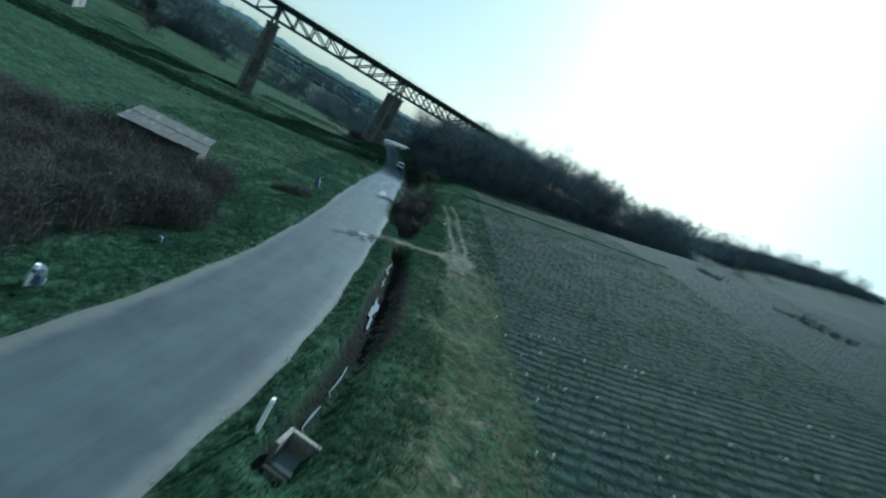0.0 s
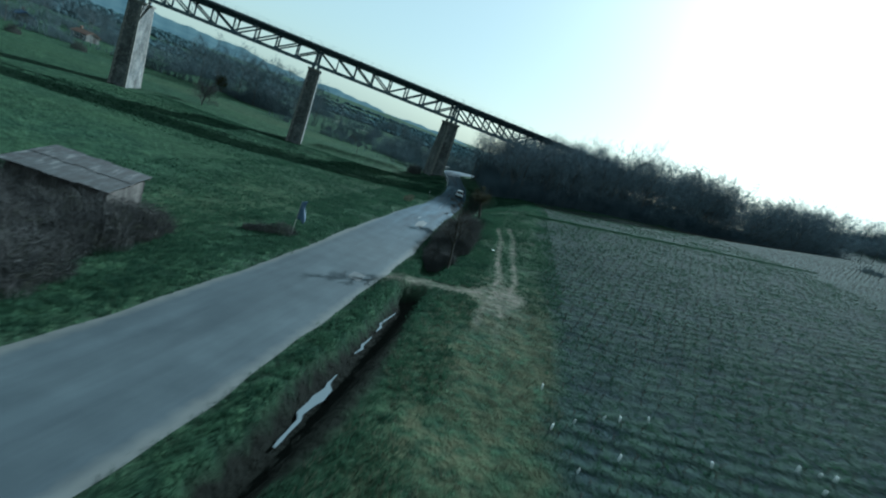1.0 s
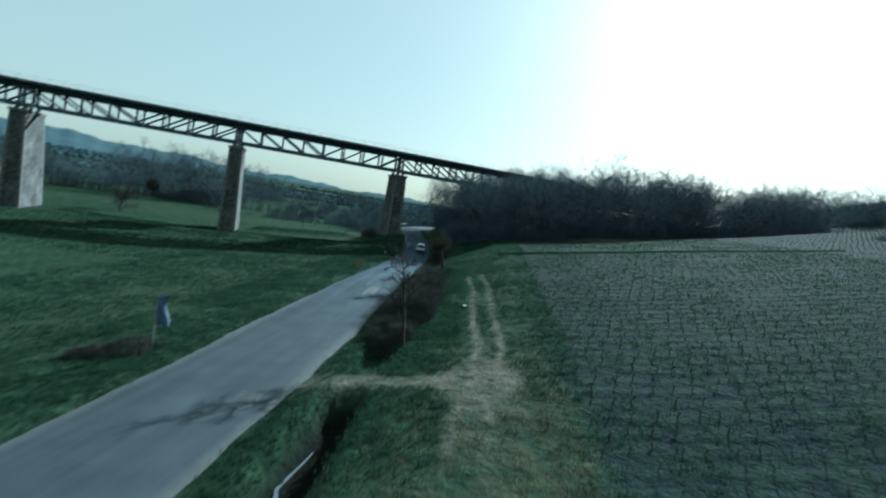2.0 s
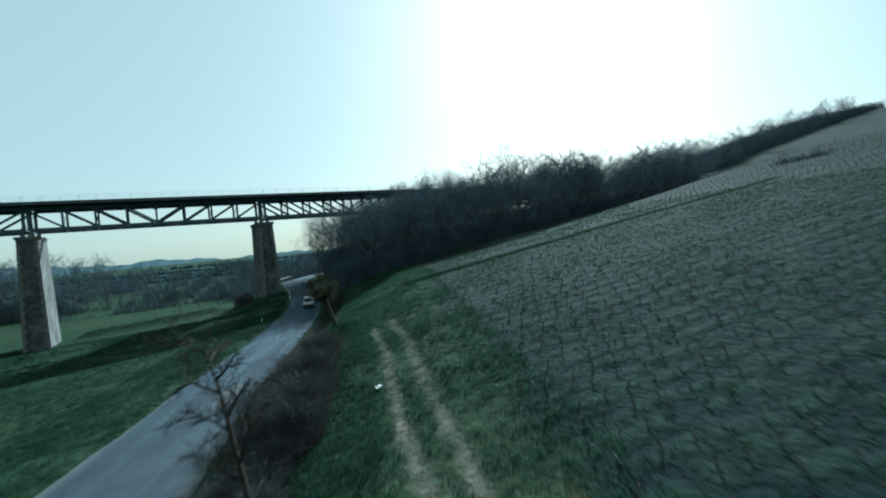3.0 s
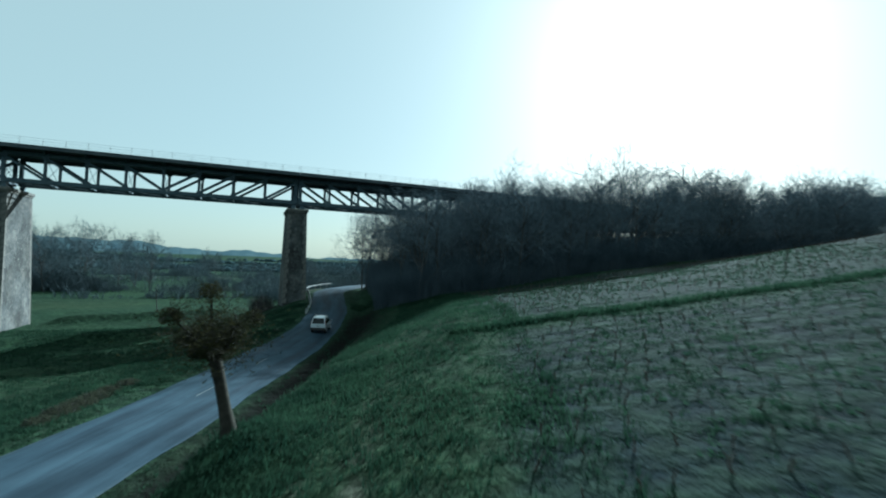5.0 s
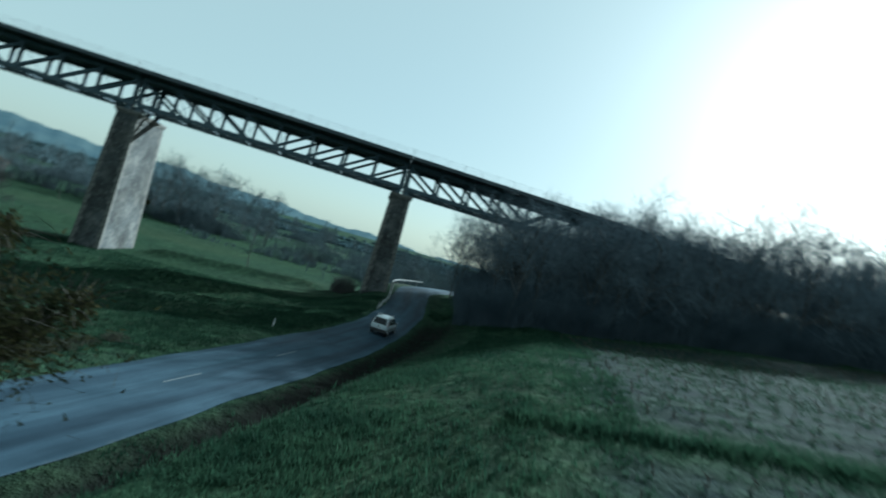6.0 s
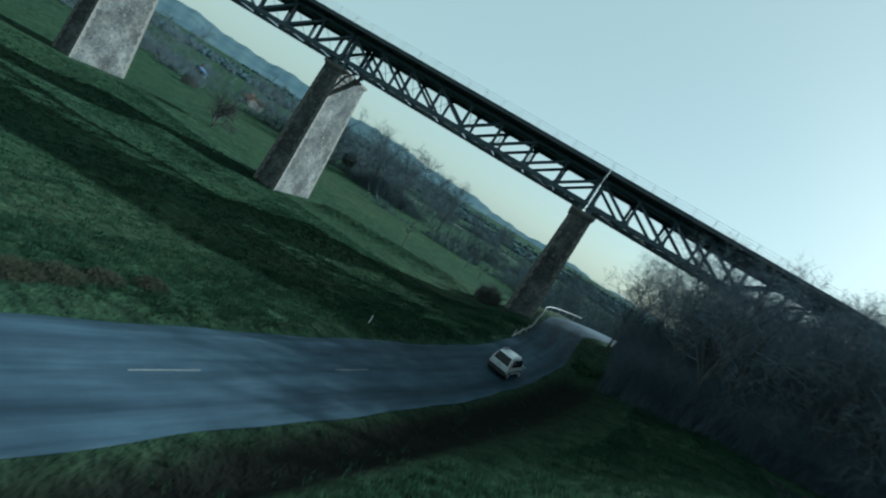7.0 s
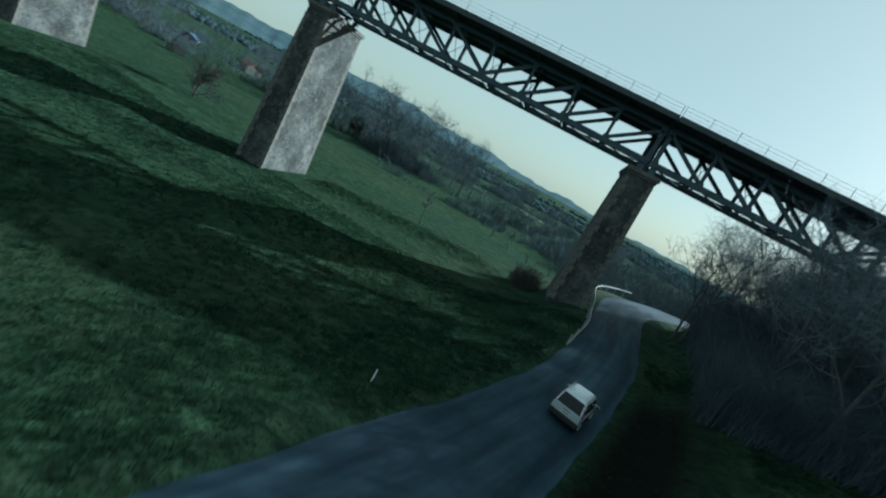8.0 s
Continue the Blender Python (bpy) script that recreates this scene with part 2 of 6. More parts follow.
# ---------------------------------------------------------------- materials
def ground_material():
    m, nt, b = mat("meadow_and_field", 1.0, 0.0, 0.02)
    v = coords(nt)
    big, med, fine = noise_tex(nt, v, 0.05, 3), noise_tex(nt, v, 0.45, 5), noise_tex(nt, v, 5.0, 4, 0.7)
    grass = ramp(nt, med, [(0.25, (0.015, 0.030, 0.023)), (0.5, (0.025, 0.050, 0.036)), (0.78, (0.044, 0.078, 0.052))])
    grass = mix(nt, ramp(nt, big, [(0.35, (0, 0, 0)), (0.7, (0.6, 0.6, 0.6))]), grass, (0.034, 0.060, 0.036))
    tuss = noise_tex(nt, v, 1.7, 3, 0.6)
    grass = mix(nt, 0.8, grass, ramp(nt, tuss, [(0.34, (0.45, 0.50, 0.52)), (0.64, (1.45, 1.42, 1.25))]), 'MULTIPLY')
    grass = mix(nt, 0.6, grass, ramp(nt, fine, [(0.3, (0.35, 0.35, 0.3)), (0.62, (1.15, 1.15, 1.0))]), 'MULTIPLY')

    grass = mix(nt, 1.0, grass, (0.80, 0.80, 0.80), 'MULTIPLY')

    def attr(name):
        a = nt.nodes.new("ShaderNodeAttribute")
        a.attribute_name = name
        return a.outputs["Fac"]
    # rank dry grass beside the ditch and the field
    dry = mix(nt, ramp(nt, med, [(0.35, (0, 0, 0)), (0.65, (1, 1, 1))]), (0.026, 0.037, 0.021), (0.052, 0.055, 0.033))
    dryf = maths(nt, 'MULTIPLY', attr("dry"), ramp(nt, noise_tex(nt, v, 1.3, 5, 0.65), [(0.38, (0, 0, 0)), (0.62, (1, 1, 1))]))
    col = mix(nt, dryf, grass, dry)
    # vineyard soil with weeds
    soil = mix(nt, ramp(nt, noise_tex(nt, v, 2.2, 6, 0.7), [(0.35, (0, 0, 0)), (0.65, (1, 1, 1))]), (0.006, 0.0110, 0.014), (0.0145, 0.0245, 0.0295))
    soil = mix(nt, 0.85, soil, ramp(nt, noise_tex(nt, v, 7.0, 5, 0.75), [(0.36, (0.45, 0.46, 0.48)), (0.52, (0.95, 0.95, 0.95)), (0.66, (2.0, 1.95, 1.85))]), 'MULTIPLY')
    sx = nt.nodes.new("ShaderNodeSeparateXYZ")
    nt.links.new(v, sx.inputs[0])
    tilt = maths(nt, 'SUBTRACT', -0.40, maths(nt, 'MULTIPLY', attr("near_parcel"), 0.06))
    across = maths(nt, 'SUBTRACT', sx.outputs[1], maths(nt, 'MULTIPLY', sx.outputs[0], tilt))
    across = maths(nt, 'ADD', across, maths(nt, 'MULTIPLY', noise_tex(nt, v, 0.5, 3), 0.7))
    row = maths(nt, 'SINE', maths(nt, 'MULTIPLY', across, 5.4636))
    row01 = maths(nt, 'ADD', maths(nt, 'MULTIPLY', row, 0.5), 0.5)
    weeds = ramp(nt, maths(nt, 'ADD', noise_tex(nt, v, 0.9, 5, 0.7), maths(nt, 'MULTIPLY', row, 0.038)), [(0.34, (0, 0, 0)), (0.56, (1, 1, 1))])
    soil = mix(nt, maths(nt, 'MULTIPLY', weeds, 0.85), soil, mix(nt, 0.6, grass, (0.015, 0.024, 0.024)))
    col = mix(nt, maths(nt, 'MULTIPLY', attr("soil"), 1.0), col, soil)
    # ruts of bare chalky earth
    dirt = ramp(nt, noise_tex(nt, v, 3.0, 6, 0.7), [(0.3, (0.068, 0.062, 0.053)), (0.7, (0.165, 0.152, 0.130))])
    # two wheel ruts along the field's edge
    wander = maths(nt, 'MULTIPLY', maths(nt, 'SUBTRACT', noise_tex(nt, v, 0.55, 4, 0.6), 0.5), 0.55)
    off = maths(nt, 'ADD', attr("from_track"), wander)
    pair = maths(nt, 'ABSOLUTE', maths(nt, 'SUBTRACT', maths(nt, 'ABSOLUTE', off), 0.60))
    wheel = ramp(nt, maths(nt, 'MULTIPLY', pair, 2.2), [(0.12, (1, 1, 1)), (0.9, (0, 0, 0))])
    trodden = maths(nt, 'MAXIMUM', attr("track"), maths(nt, 'MULTIPLY', maths(nt, 'MULTIPLY', wheel, ramp(nt, noise_tex(nt, v, 0.33, 4, 0.65), [(0.36, (0.45, 0.45, 0.45)), (0.58, (1, 1, 1))])), attr("ruts")))
    rut = maths(nt, 'MULTIPLY', trodden, ramp(nt, noise_tex(nt, v, 1.1, 6, 0.7), [(0.34, (0.0, 0.0, 0.0)), (0.56, (1, 1, 1))]))
    col = mix(nt, rut, col, dirt)
    # black muddy ditch; below the bank, rank growth and painted wood shade
    col = mix(nt, attr("mud_and_shade"), col, mix(nt, fine, (0.0035, 0.0045, 0.0045), (0.0105, 0.0115, 0.0095)))
    nt.links.new(col, b.inputs["Base Color"])
    h = maths(nt, 'ADD', maths(nt, 'ADD', maths(nt, 'MULTIPLY', fine, 0.5), med), maths(nt, 'ADD', maths(nt, 'MULTIPLY', tuss, 0.9), maths(nt, 'MULTIPLY', maths(nt, 'MULTIPLY', row01, attr('soil')), maths(nt, 'ADD', 0.2, maths(nt, 'MULTIPLY', attr('near_parcel'), 0.3)))))
    bump(nt, b, h, 1.0, 0.32)
    return m


def asphalt_material():
    m, nt, b = mat("asphalt", 0.85, 0.0, 0.07)
    v = coords(nt)
    u = nt.nodes.new("ShaderNodeUVMap")
    u.uv_map = "along"
    sep = nt.nodes.new("ShaderNodeSeparateXYZ")
    nt.links.new(u.outputs[0], sep.inputs[0])
    base = ramp(nt, noise_tex(nt, v, 0.5, 5), [(0.3, (0.025, 0.043, 0.062)), (0.7, (0.039, 0.062, 0.086))])
    # grey in the sunny stretch; further on, skylit shade painted in as blue
    shaded_part = ramp(nt, maths(nt, 'MULTIPLY', sep.outputs[1], 0.005), [(0.56, (0, 0, 0)), (0.70, (1, 1, 1))])
    base = mix(nt, shaded_part, ramp(nt, noise_tex(nt, v, 0.5, 5), [(0.3, (0.035, 0.045, 0.053)), (0.7, (0.048, 0.060, 0.069))]), base)
    # long streaks along the lanes: polished wheel tracks
    st = node(nt, "ShaderNodeTexNoise", Scale=1.0, Detail=3.0)
    mp = node(nt, "ShaderNodeMapping")
    mp.inputs["Scale"].default_value = (1.1, 0.045, 1)
    nt.links.new(u.outputs[0], mp.inputs[0])
    nt.links.new(mp.outputs[0], st.inputs["Vector"])
    streak = st.outputs["Fac"]
    base = mix(nt, maths(nt, 'ADD', maths(nt, 'MULTIPLY', shaded_part, 0.5), 0.35), base, ramp(nt, streak, [(0.36, (0.68, 0.70, 0.73)), (0.64, (1.24, 1.23, 1.20))]), 'MULTIPLY')
    # broad stains drawn out along the lane
    mp2 = node(nt, "ShaderNodeMapping")
    mp2.inputs["Scale"].default_value = (1.0, 0.09, 1)
    nt.links.new(u.outputs[0], mp2.inputs[0])
    worn = ramp(nt, maths(nt, 'MULTIPLY', sep.outputs[1], 0.005), [(0.58, (0.25, 0.25, 0.25)), (0.70, (0.75, 0.75, 0.75))])
    base = mix(nt, worn, base, ramp(nt, noise_tex(nt, mp2.outputs[0], 1.0, 5, 0.65), [(0.38, (0.42, 0.46, 0.50)), (0.62, (1.22, 1.22, 1.22))]), 'MULTIPLY')
    grit = noise_tex(nt, v, 60, 2)
    base = mix(nt, 0.3, base, ramp(nt, grit, [(0.4, (0.6, 0.6, 0.6)), (0.6, (1.1, 1.1, 1.1))]), 'MULTIPLY')
    # crumbling pale edges
    edge = maths(nt, 'ABSOLUTE', sep.outputs[0])
    edge = maths(nt, 'ADD', edge, maths(nt, 'MULTIPLY', noise_tex(nt, v, 1.5, 5), 0.5))
    e = ramp(nt, maths(nt, 'MULTIPLY', edge, 0.32), [(0.80, (0, 0, 0)), (0.93, (1, 1, 1))])
    base = mix(nt, maths(nt, 'MULTIPLY', e, 0.4), base, (0.12, 0.12, 0.11))
    nt.links.new(base, b.inputs["Base Color"])
    r = ramp(nt, streak, [(0.3, (0.72, 0.72, 0.72)), (0.7, (0.88, 0.88, 0.88))])
    nt.links.new(r, b.inputs["Roughness"])
    bump(nt, b, grit, 0.25, 0.01)
    return m


def masonry_material():
    m, nt, b = mat("old_pier_masonry", 0.9, 0.0, 0.2)
    v = coords(nt)
    col = ramp(nt, noise_tex(nt, v, 0.55, 6, 0.65), [(0.3, (0.032, 0.037, 0.040)), (0.5, (0.068, 0.073, 0.075)), (0.72, (0.144, 0.144, 0.136))])
    col = mix(nt, 0.7, col, ramp(nt, noise_tex(nt, v, 0.22, 3), [(0.38, (0.52, 0.50, 0.47)), (0.58, (1.1, 1.1, 1.1))]), 'MULTIPLY')
    spots = ramp(nt, noise_tex(nt, v, 2.4, 5, 0.7), [(0.50, (1, 1, 1)), (0.68, (0.30, 0.30, 0.29))])
    col = mix(nt, 0.8, col, spots, 'MULTIPLY')
    white = ramp(nt, noise_tex(nt, v, 3.3, 5, 0.75), [(0.56, (0, 0, 0)), (0.66, (1, 1, 1))])
    col = mix(nt, maths(nt, 'MULTIPLY', white, 0.5), col, (0.235, 0.23, 0.205))
    nt.links.new(col, b.inputs["Base Color"])
    bump(nt, b, noise_tex(nt, v, 5.0, 5, 0.7), 0.5, 0.06)
    return m


def leafy(name, c1, c2, scale, fine):
    """Thin blades that let some of the low sun through."""
    m = simple(name, c1, c2, scale, 0.85, 0, 0, 0.04, fine=fine)
    nt = m.node_tree
    b = nt.nodes["Principled BSDF"]
    tr = nt.nodes.new("ShaderNodeBsdfTranslucent")
    nt.links.new(b.inputs["Base Color"].links[0].from_socket, tr.inputs[0])
    ms = node(nt, "ShaderNodeMixShader", Fac=0.45)
    nt.links.new(b.outputs[0], ms.inputs[1])
    nt.links.new(tr.outputs[0], ms.inputs[2])
    nt.links.new(ms.outputs[0], nt.nodes["Material Output"].inputs[0])
    return m


M_GROUND = ground_material()
M_ASPHALT = asphalt_material()
M_STONE = masonry_material()
M_QUOIN = simple("dressed_stone", (0.085, 0.084, 0.080), (0.165, 0.160, 0.146), 1.1, 0.85, fine=4.0)
M_STEEL = simple("painted_bridge_steel", (0.046, 0.072, 0.092), (0.080, 0.106, 0.124), 1.5, 0.6, 0.2, 0.2)
M_DECK = simple("deck_underside", (0.045, 0.056, 0.066), (0.075, 0.086, 0.094), 0.8, 0.75)
M_RAIL = simple("galvanised_rail", (0.22, 0.23, 0.235), (0.30, 0.31, 0.315), 4, 0.75, 0.0, 0.1, 0.1)
M_BARK = simple("bark", (0.045, 0.046, 0.047), (0.095, 0.092, 0.088), 4, 0.95, vary=0.5)
M_DARKBARK = simple("dark_damp_bark", (0.018, 0.018, 0.016), (0.045, 0.042, 0.034), 5, 0.95, spec=0.1)
# Valley hedges and trees: blue of the hazy distance put into the colour
M_HEDGE = simple("haze_tinted_hedge", (0.055, 0.077, 0.090), (0.100, 0.125, 0.138), 0.3, 0.95, spec=0.05, vary=0.4)
# Underwood and twigs bluer than bare wood: the glare veil is tinted in
M_UNDER = simple("veil_tinted_underwood", (0.040, 0.056, 0.072), (0.088, 0.110, 0.130), 0.4, 0.95, spec=0.05)
M_TWIG = simple("bare_twigs", (0.074, 0.096, 0.118), (0.140, 0.166, 0.188), 0.8, 0.95, vary=0.5, spec=0.05)
M_SCRUB = simple("winter_scrub", (0.036, 0.039, 0.042), (0.086, 0.084, 0.082), 0.5, 0.95, spec=0.05)
M_STRAW = leafy("dead_stalks", (0.042, 0.052, 0.034), (0.085, 0.088, 0.064), 1.2, 6.0)
M_BLADE = leafy("grass_blades", (0.016, 0.037, 0.024), (0.036, 0.070, 0.041), 0.5, 4.0)
M_IVY = leafy("mistletoe_leaves", (0.017, 0.025, 0.012), (0.052, 0.048, 0.022), 2.0, 9.0)
# Blue-grey of distance haze is mixed into this far woodland colour
M_FARWOOD = simple("haze_tinted_wood", (0.026, 0.044, 0.052), (0.044, 0.066, 0.074), 0.01, 0.95, bumps=0, spec=0.0)
M_CONCRETE = simple("weathered_concrete", (0.11, 0.11, 0.10), (0.20, 0.195, 0.18), 2.5, 0.9, fine=14)
M_WHITE = simple("white_plastic", (0.70, 0.71, 0.72), (0.82, 0.82, 0.81), 3, 0.5)
M_SACK = simple("dull_plastic_sheet", (0.16, 0.19, 0.22), (0.28, 0.31, 0.34), 5, 0.6)
M_RED = simple("red_reflector", (0.35, 0.02, 0.02), (0.45, 0.03, 0.03), 3, 0.3)
M_BLUE = simple("faded_blue_plastic", (0.045, 0.075, 0.13), (0.085, 0.125, 0.19), 4, 0.6)
M_WOOD = simple("grey_weathered_boards", (0.036, 0.034, 0.032), (0.085, 0.078, 0.072), 2, 0.9, fine=12, vary=0.5)
M_PAINT = simple("silver_car_paint", (0.50, 0.54, 0.58), (0.57, 0.61, 0.64), 2, 0.28, 0.35, 0.0, 0.5)
M_TRIM = simple("black_plastic_trim", (0.018, 0.018, 0.02), (0.03, 0.03, 0.032), 6, 0.55, 0, 0.1)
M_RUBBER = simple("tyre_rubber", (0.015, 0.015, 0.016), (0.03, 0.03, 0.03), 8, 0.85)
M_ALLOY = simple("wheel_alloy", (0.45, 0.46, 0.48), (0.55, 0.56, 0.58), 6, 0.35, 0.8, 0)
M_LAMP = simple("red_lamp_lens", (0.10, 0.006, 0.006), (0.14, 0.008, 0.007), 4, 0.2, 0, 0, 0.5)
M_CLEAR = simple("headlamp_lens", (0.6, 0.62, 0.65), (0.7, 0.72, 0.74), 4, 0.12, 0.2, 0, 0.6)
M_PLASTER = simple("pale_render", (0.10, 0.10, 0.095), (0.14, 0.138, 0.13), 1.2, 0.9)
M_TILE = simple("roof_tiles", (0.09, 0.055, 0.042), (0.15, 0.095, 0.075), 1.5, 0.85)
M_SLATE = simple("blue_slate", (0.05, 0.08, 0.15), (0.07, 0.11, 0.19), 1.5, 0.9, spec=0.05)
M_PAINTLINE = simple("worn_road_paint", (0.070, 0.085, 0.098), (0.115, 0.128, 0.138), 5, 0.7)
M_PATCH = simple("tree_shade_patch", (0.026, 0.033, 0.040), (0.040, 0.048, 0.055), 2, 0.6, fine=20)
M_VINE = simple("vine_wood", (0.034, 0.028, 0.024), (0.072, 0.060, 0.050), 5, 0.95)


def tin_material():
    """Old grey sheet iron, streaked down the slope and mottled by lichen."""
    m, nt, b = mat("rusty_corrugated_iron", 0.8, 0.0, 0.2)
    v = coords(nt)
    mp = node(nt, "ShaderNodeMapping")
    mp.inputs["Scale"].default_value = (3.2, 0.55, 1)
    nt.links.new(v, mp.inputs[0])
    col = ramp(nt, noise_tex(nt, mp.outputs[0], 1.0, 5, 0.7), [(0.38, (0.006, 0.008, 0.010)), (0.56, (0.014, 0.018, 0.022)), (0.70, (0.062, 0.068, 0.072))])
    col = mix(nt, 0.6, col, ramp(nt, noise_tex(nt, v, 1.6, 4, 0.65), [(0.4, (0.45, 0.45, 0.45)), (0.62, (1.5, 1.42, 1.3))]), 'MULTIPLY')
    nt.links.new(col, b.inputs["Base Color"])
    bump(nt, b, noise_tex(nt, v, 6.0, 3), 0.2, 0.02)
    return m


M_TIN = tin_material()
M_BLEACHED = simple("bleached_wood", (0.20, 0.20, 0.18), (0.32, 0.31, 0.28), 3, 0.85, fine=9)


def glass_material():
    m, nt, b = mat("dark_car_glass", 0.08, 0.0, 0.22)
    b.inputs["Base Color"].default_value = (0.012, 0.014, 0.016, 1)
    return m


def water_material():
    m, nt, b = mat("ditch_water", 0.06, 0.0, 0.5)
    # murky base, lightened to stand in for bright sky glints
    b.inputs["Base Color"].default_value = (0.085, 0.105, 0.12, 1)
    bump(nt, b, noise_tex(nt, coords(nt), 3.0, 2), 0.06, 0.02)
    return m


M_GLASS, M_WATER = glass_material(), water_material()

# ---------------------------------------------------------------- ground
FIELD_D = 13.2


def field_mask(x, y, d, k):
    """1 in the vineyard: uphill of the track, up to the wood's edge."""
    edge = 0.6 * np.sin(y * 0.35) + 0.4 * np.sin(y * 0.9)
    far = np.interp(x, [40, 50, 70, 106, 140, 175, 300], [100, 97, 99, 106, 112, 175, 260])
    strip = np.abs((y - 68.3) + (x - 38.5) * 0.38)
    inside = step01(FIELD_D - 0.5, FIELD_D + 0.9, d + edge * 0.5) * (1 - step01(-2.5, 0.5, y - far))
    gap = 1 - (1 - step01(0.7, 1.6, strip)) * (1 - step01(48, 62, x))
    return inside * gap * (1 - step01(420, 480, d))


def track_line(cy):
    """Distance of the farm track's middle from the lane's middle."""
    return np.interp(cy, [38, 41, 45, 49, 54, 57, 60, 65, 69], [9.9, 10.1, 10.6, 10.35, 10.15, 10.2, 9.9, 9.45, 9.1])


def track_mask(d, cy, px=0.0, py=0.0):
    # two ruts along the field edge, and the crossing to the road
    cross = np.exp(-((cy - 40.9 - 0.05 * (d - 6)) / 0.75) ** 2) * step01(2.4, 3.0, d) * (1 - step01(11, 12.5, d)) * 0.8
    bare = 0.85 * np.exp(-((cy - 40.8) / 3.2) ** 2) * np.exp(-((d - 10.2) / 1.45) ** 2)
    bare = bare + 0.8 * np.exp(-((px - 30.5) / 0.7) ** 2 - ((py - 52.9) / 0.6) ** 2)
    lip = 0.07 * np.exp(-((np.abs(d) - 2.95) / 0.40) ** 2)
    for (ax, ay), (bx, by), w in (((10.2, 14.7), (13.0, 13.2), 0.22), ((8.3, 11.8), (9.9, 9.7), 0.22)):
        seg = np.clip(((px - ax) * (bx - ax) + (py - ay) * (by - ay)) / ((bx - ax) ** 2 + (by - ay) ** 2), 0, 1)
        away = np.hypot(px - ax - seg * (bx - ax), py - ay - seg * (by - ay))
        lip = lip + 0.8 * np.exp(-(away / w) ** 2)
    lip = lip + 0.9 * step01(121, 128, cy) * np.exp(-((d + 4.0) / 1.3) ** 2)
    return np.clip(cross + bare + lip, 0, 1)


def ditch_mud(d, cy):
    """Black bare earth on the slopes of the open ditch."""
    near = np.interp(cy, [21, 28, 31, 39], [4.2, 3.7, 4.3, 4.4])
    off = np.interp(cy, [21, 24, 30, 36, 39], [5.8, 6.6, 6.4, 5.7, 5.4])
    return 0.95 * step01(near, near + 0.5, d) * (1 - step01(off - 0.2, off + 0.5, d)) * step01(19.5, 22, cy) * (1 - step01(38.2, 39.6, cy))


def make_ground():
    xs = graded(-12, 62, 0.55, -3200, 3200, 1.055)
    ys = graded(2, 128, 0.55, -2600, 3400, 1.055)
    gx, gy = np.meshgrid(xs, ys)
    x, y = gx.ravel(), gy.ravel()
    z = height(x, y)
    d, k = lateral(x, y)
    cy = CENTRE[k, 1]
    nx, ny = len(xs), len(ys)
    idx = np.arange(nx * ny).reshape(ny, nx)
    faces = np.stack([idx[:-1, :-1], idx[:-1, 1:], idx[1:, 1:], idx[1:, :-1]], -1).reshape(-1, 4)
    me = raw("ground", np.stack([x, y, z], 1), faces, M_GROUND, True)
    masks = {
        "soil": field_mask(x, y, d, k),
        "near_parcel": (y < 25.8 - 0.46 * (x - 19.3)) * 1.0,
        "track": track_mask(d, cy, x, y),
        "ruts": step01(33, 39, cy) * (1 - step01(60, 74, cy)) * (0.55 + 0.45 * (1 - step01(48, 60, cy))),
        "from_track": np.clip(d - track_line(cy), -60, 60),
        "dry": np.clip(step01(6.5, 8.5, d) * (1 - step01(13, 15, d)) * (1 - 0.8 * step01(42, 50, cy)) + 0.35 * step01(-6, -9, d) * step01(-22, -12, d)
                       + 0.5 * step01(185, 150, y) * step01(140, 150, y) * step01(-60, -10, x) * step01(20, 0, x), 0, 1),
        # last three terms: rank growth plus the wood's shade painted below the bank
        "mud_and_shade": np.clip(np.clip(ditch_shape(d, cy) * 1.1 - 0.25, 0, 1) * (d > 0) * (1 - 0.75 * step01(4.9, 5.3, d) * (1 - step01(25, 28, cy))) + ditch_mud(d, cy) + 0.75 * step01(2.5, 3.4, d) * (1 - step01(4.6, 6.2 + 2.5 * step01(80, 92, cy), d)) * step01(70, 82, cy) * (1 - step01(100, 112, cy)) + 0.8 * np.exp(-((d - 3.75) / 0.42) ** 2) * step01(61, 66, cy) * (1 - step01(88, 96, cy)) + 0.6 * step01(2.0, 2.6, d) * (1 - step01(4.4, 5.6, d)) * step01(61, 66, cy) * (1 - step01(100, 108, cy)), 0, 1),
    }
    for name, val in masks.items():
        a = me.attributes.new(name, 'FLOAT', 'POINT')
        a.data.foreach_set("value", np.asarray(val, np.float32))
    return tagged(new("ground", me), "green valley meadow rising to a bare winter vineyard slope", "ground", kind="structure")


make_ground()


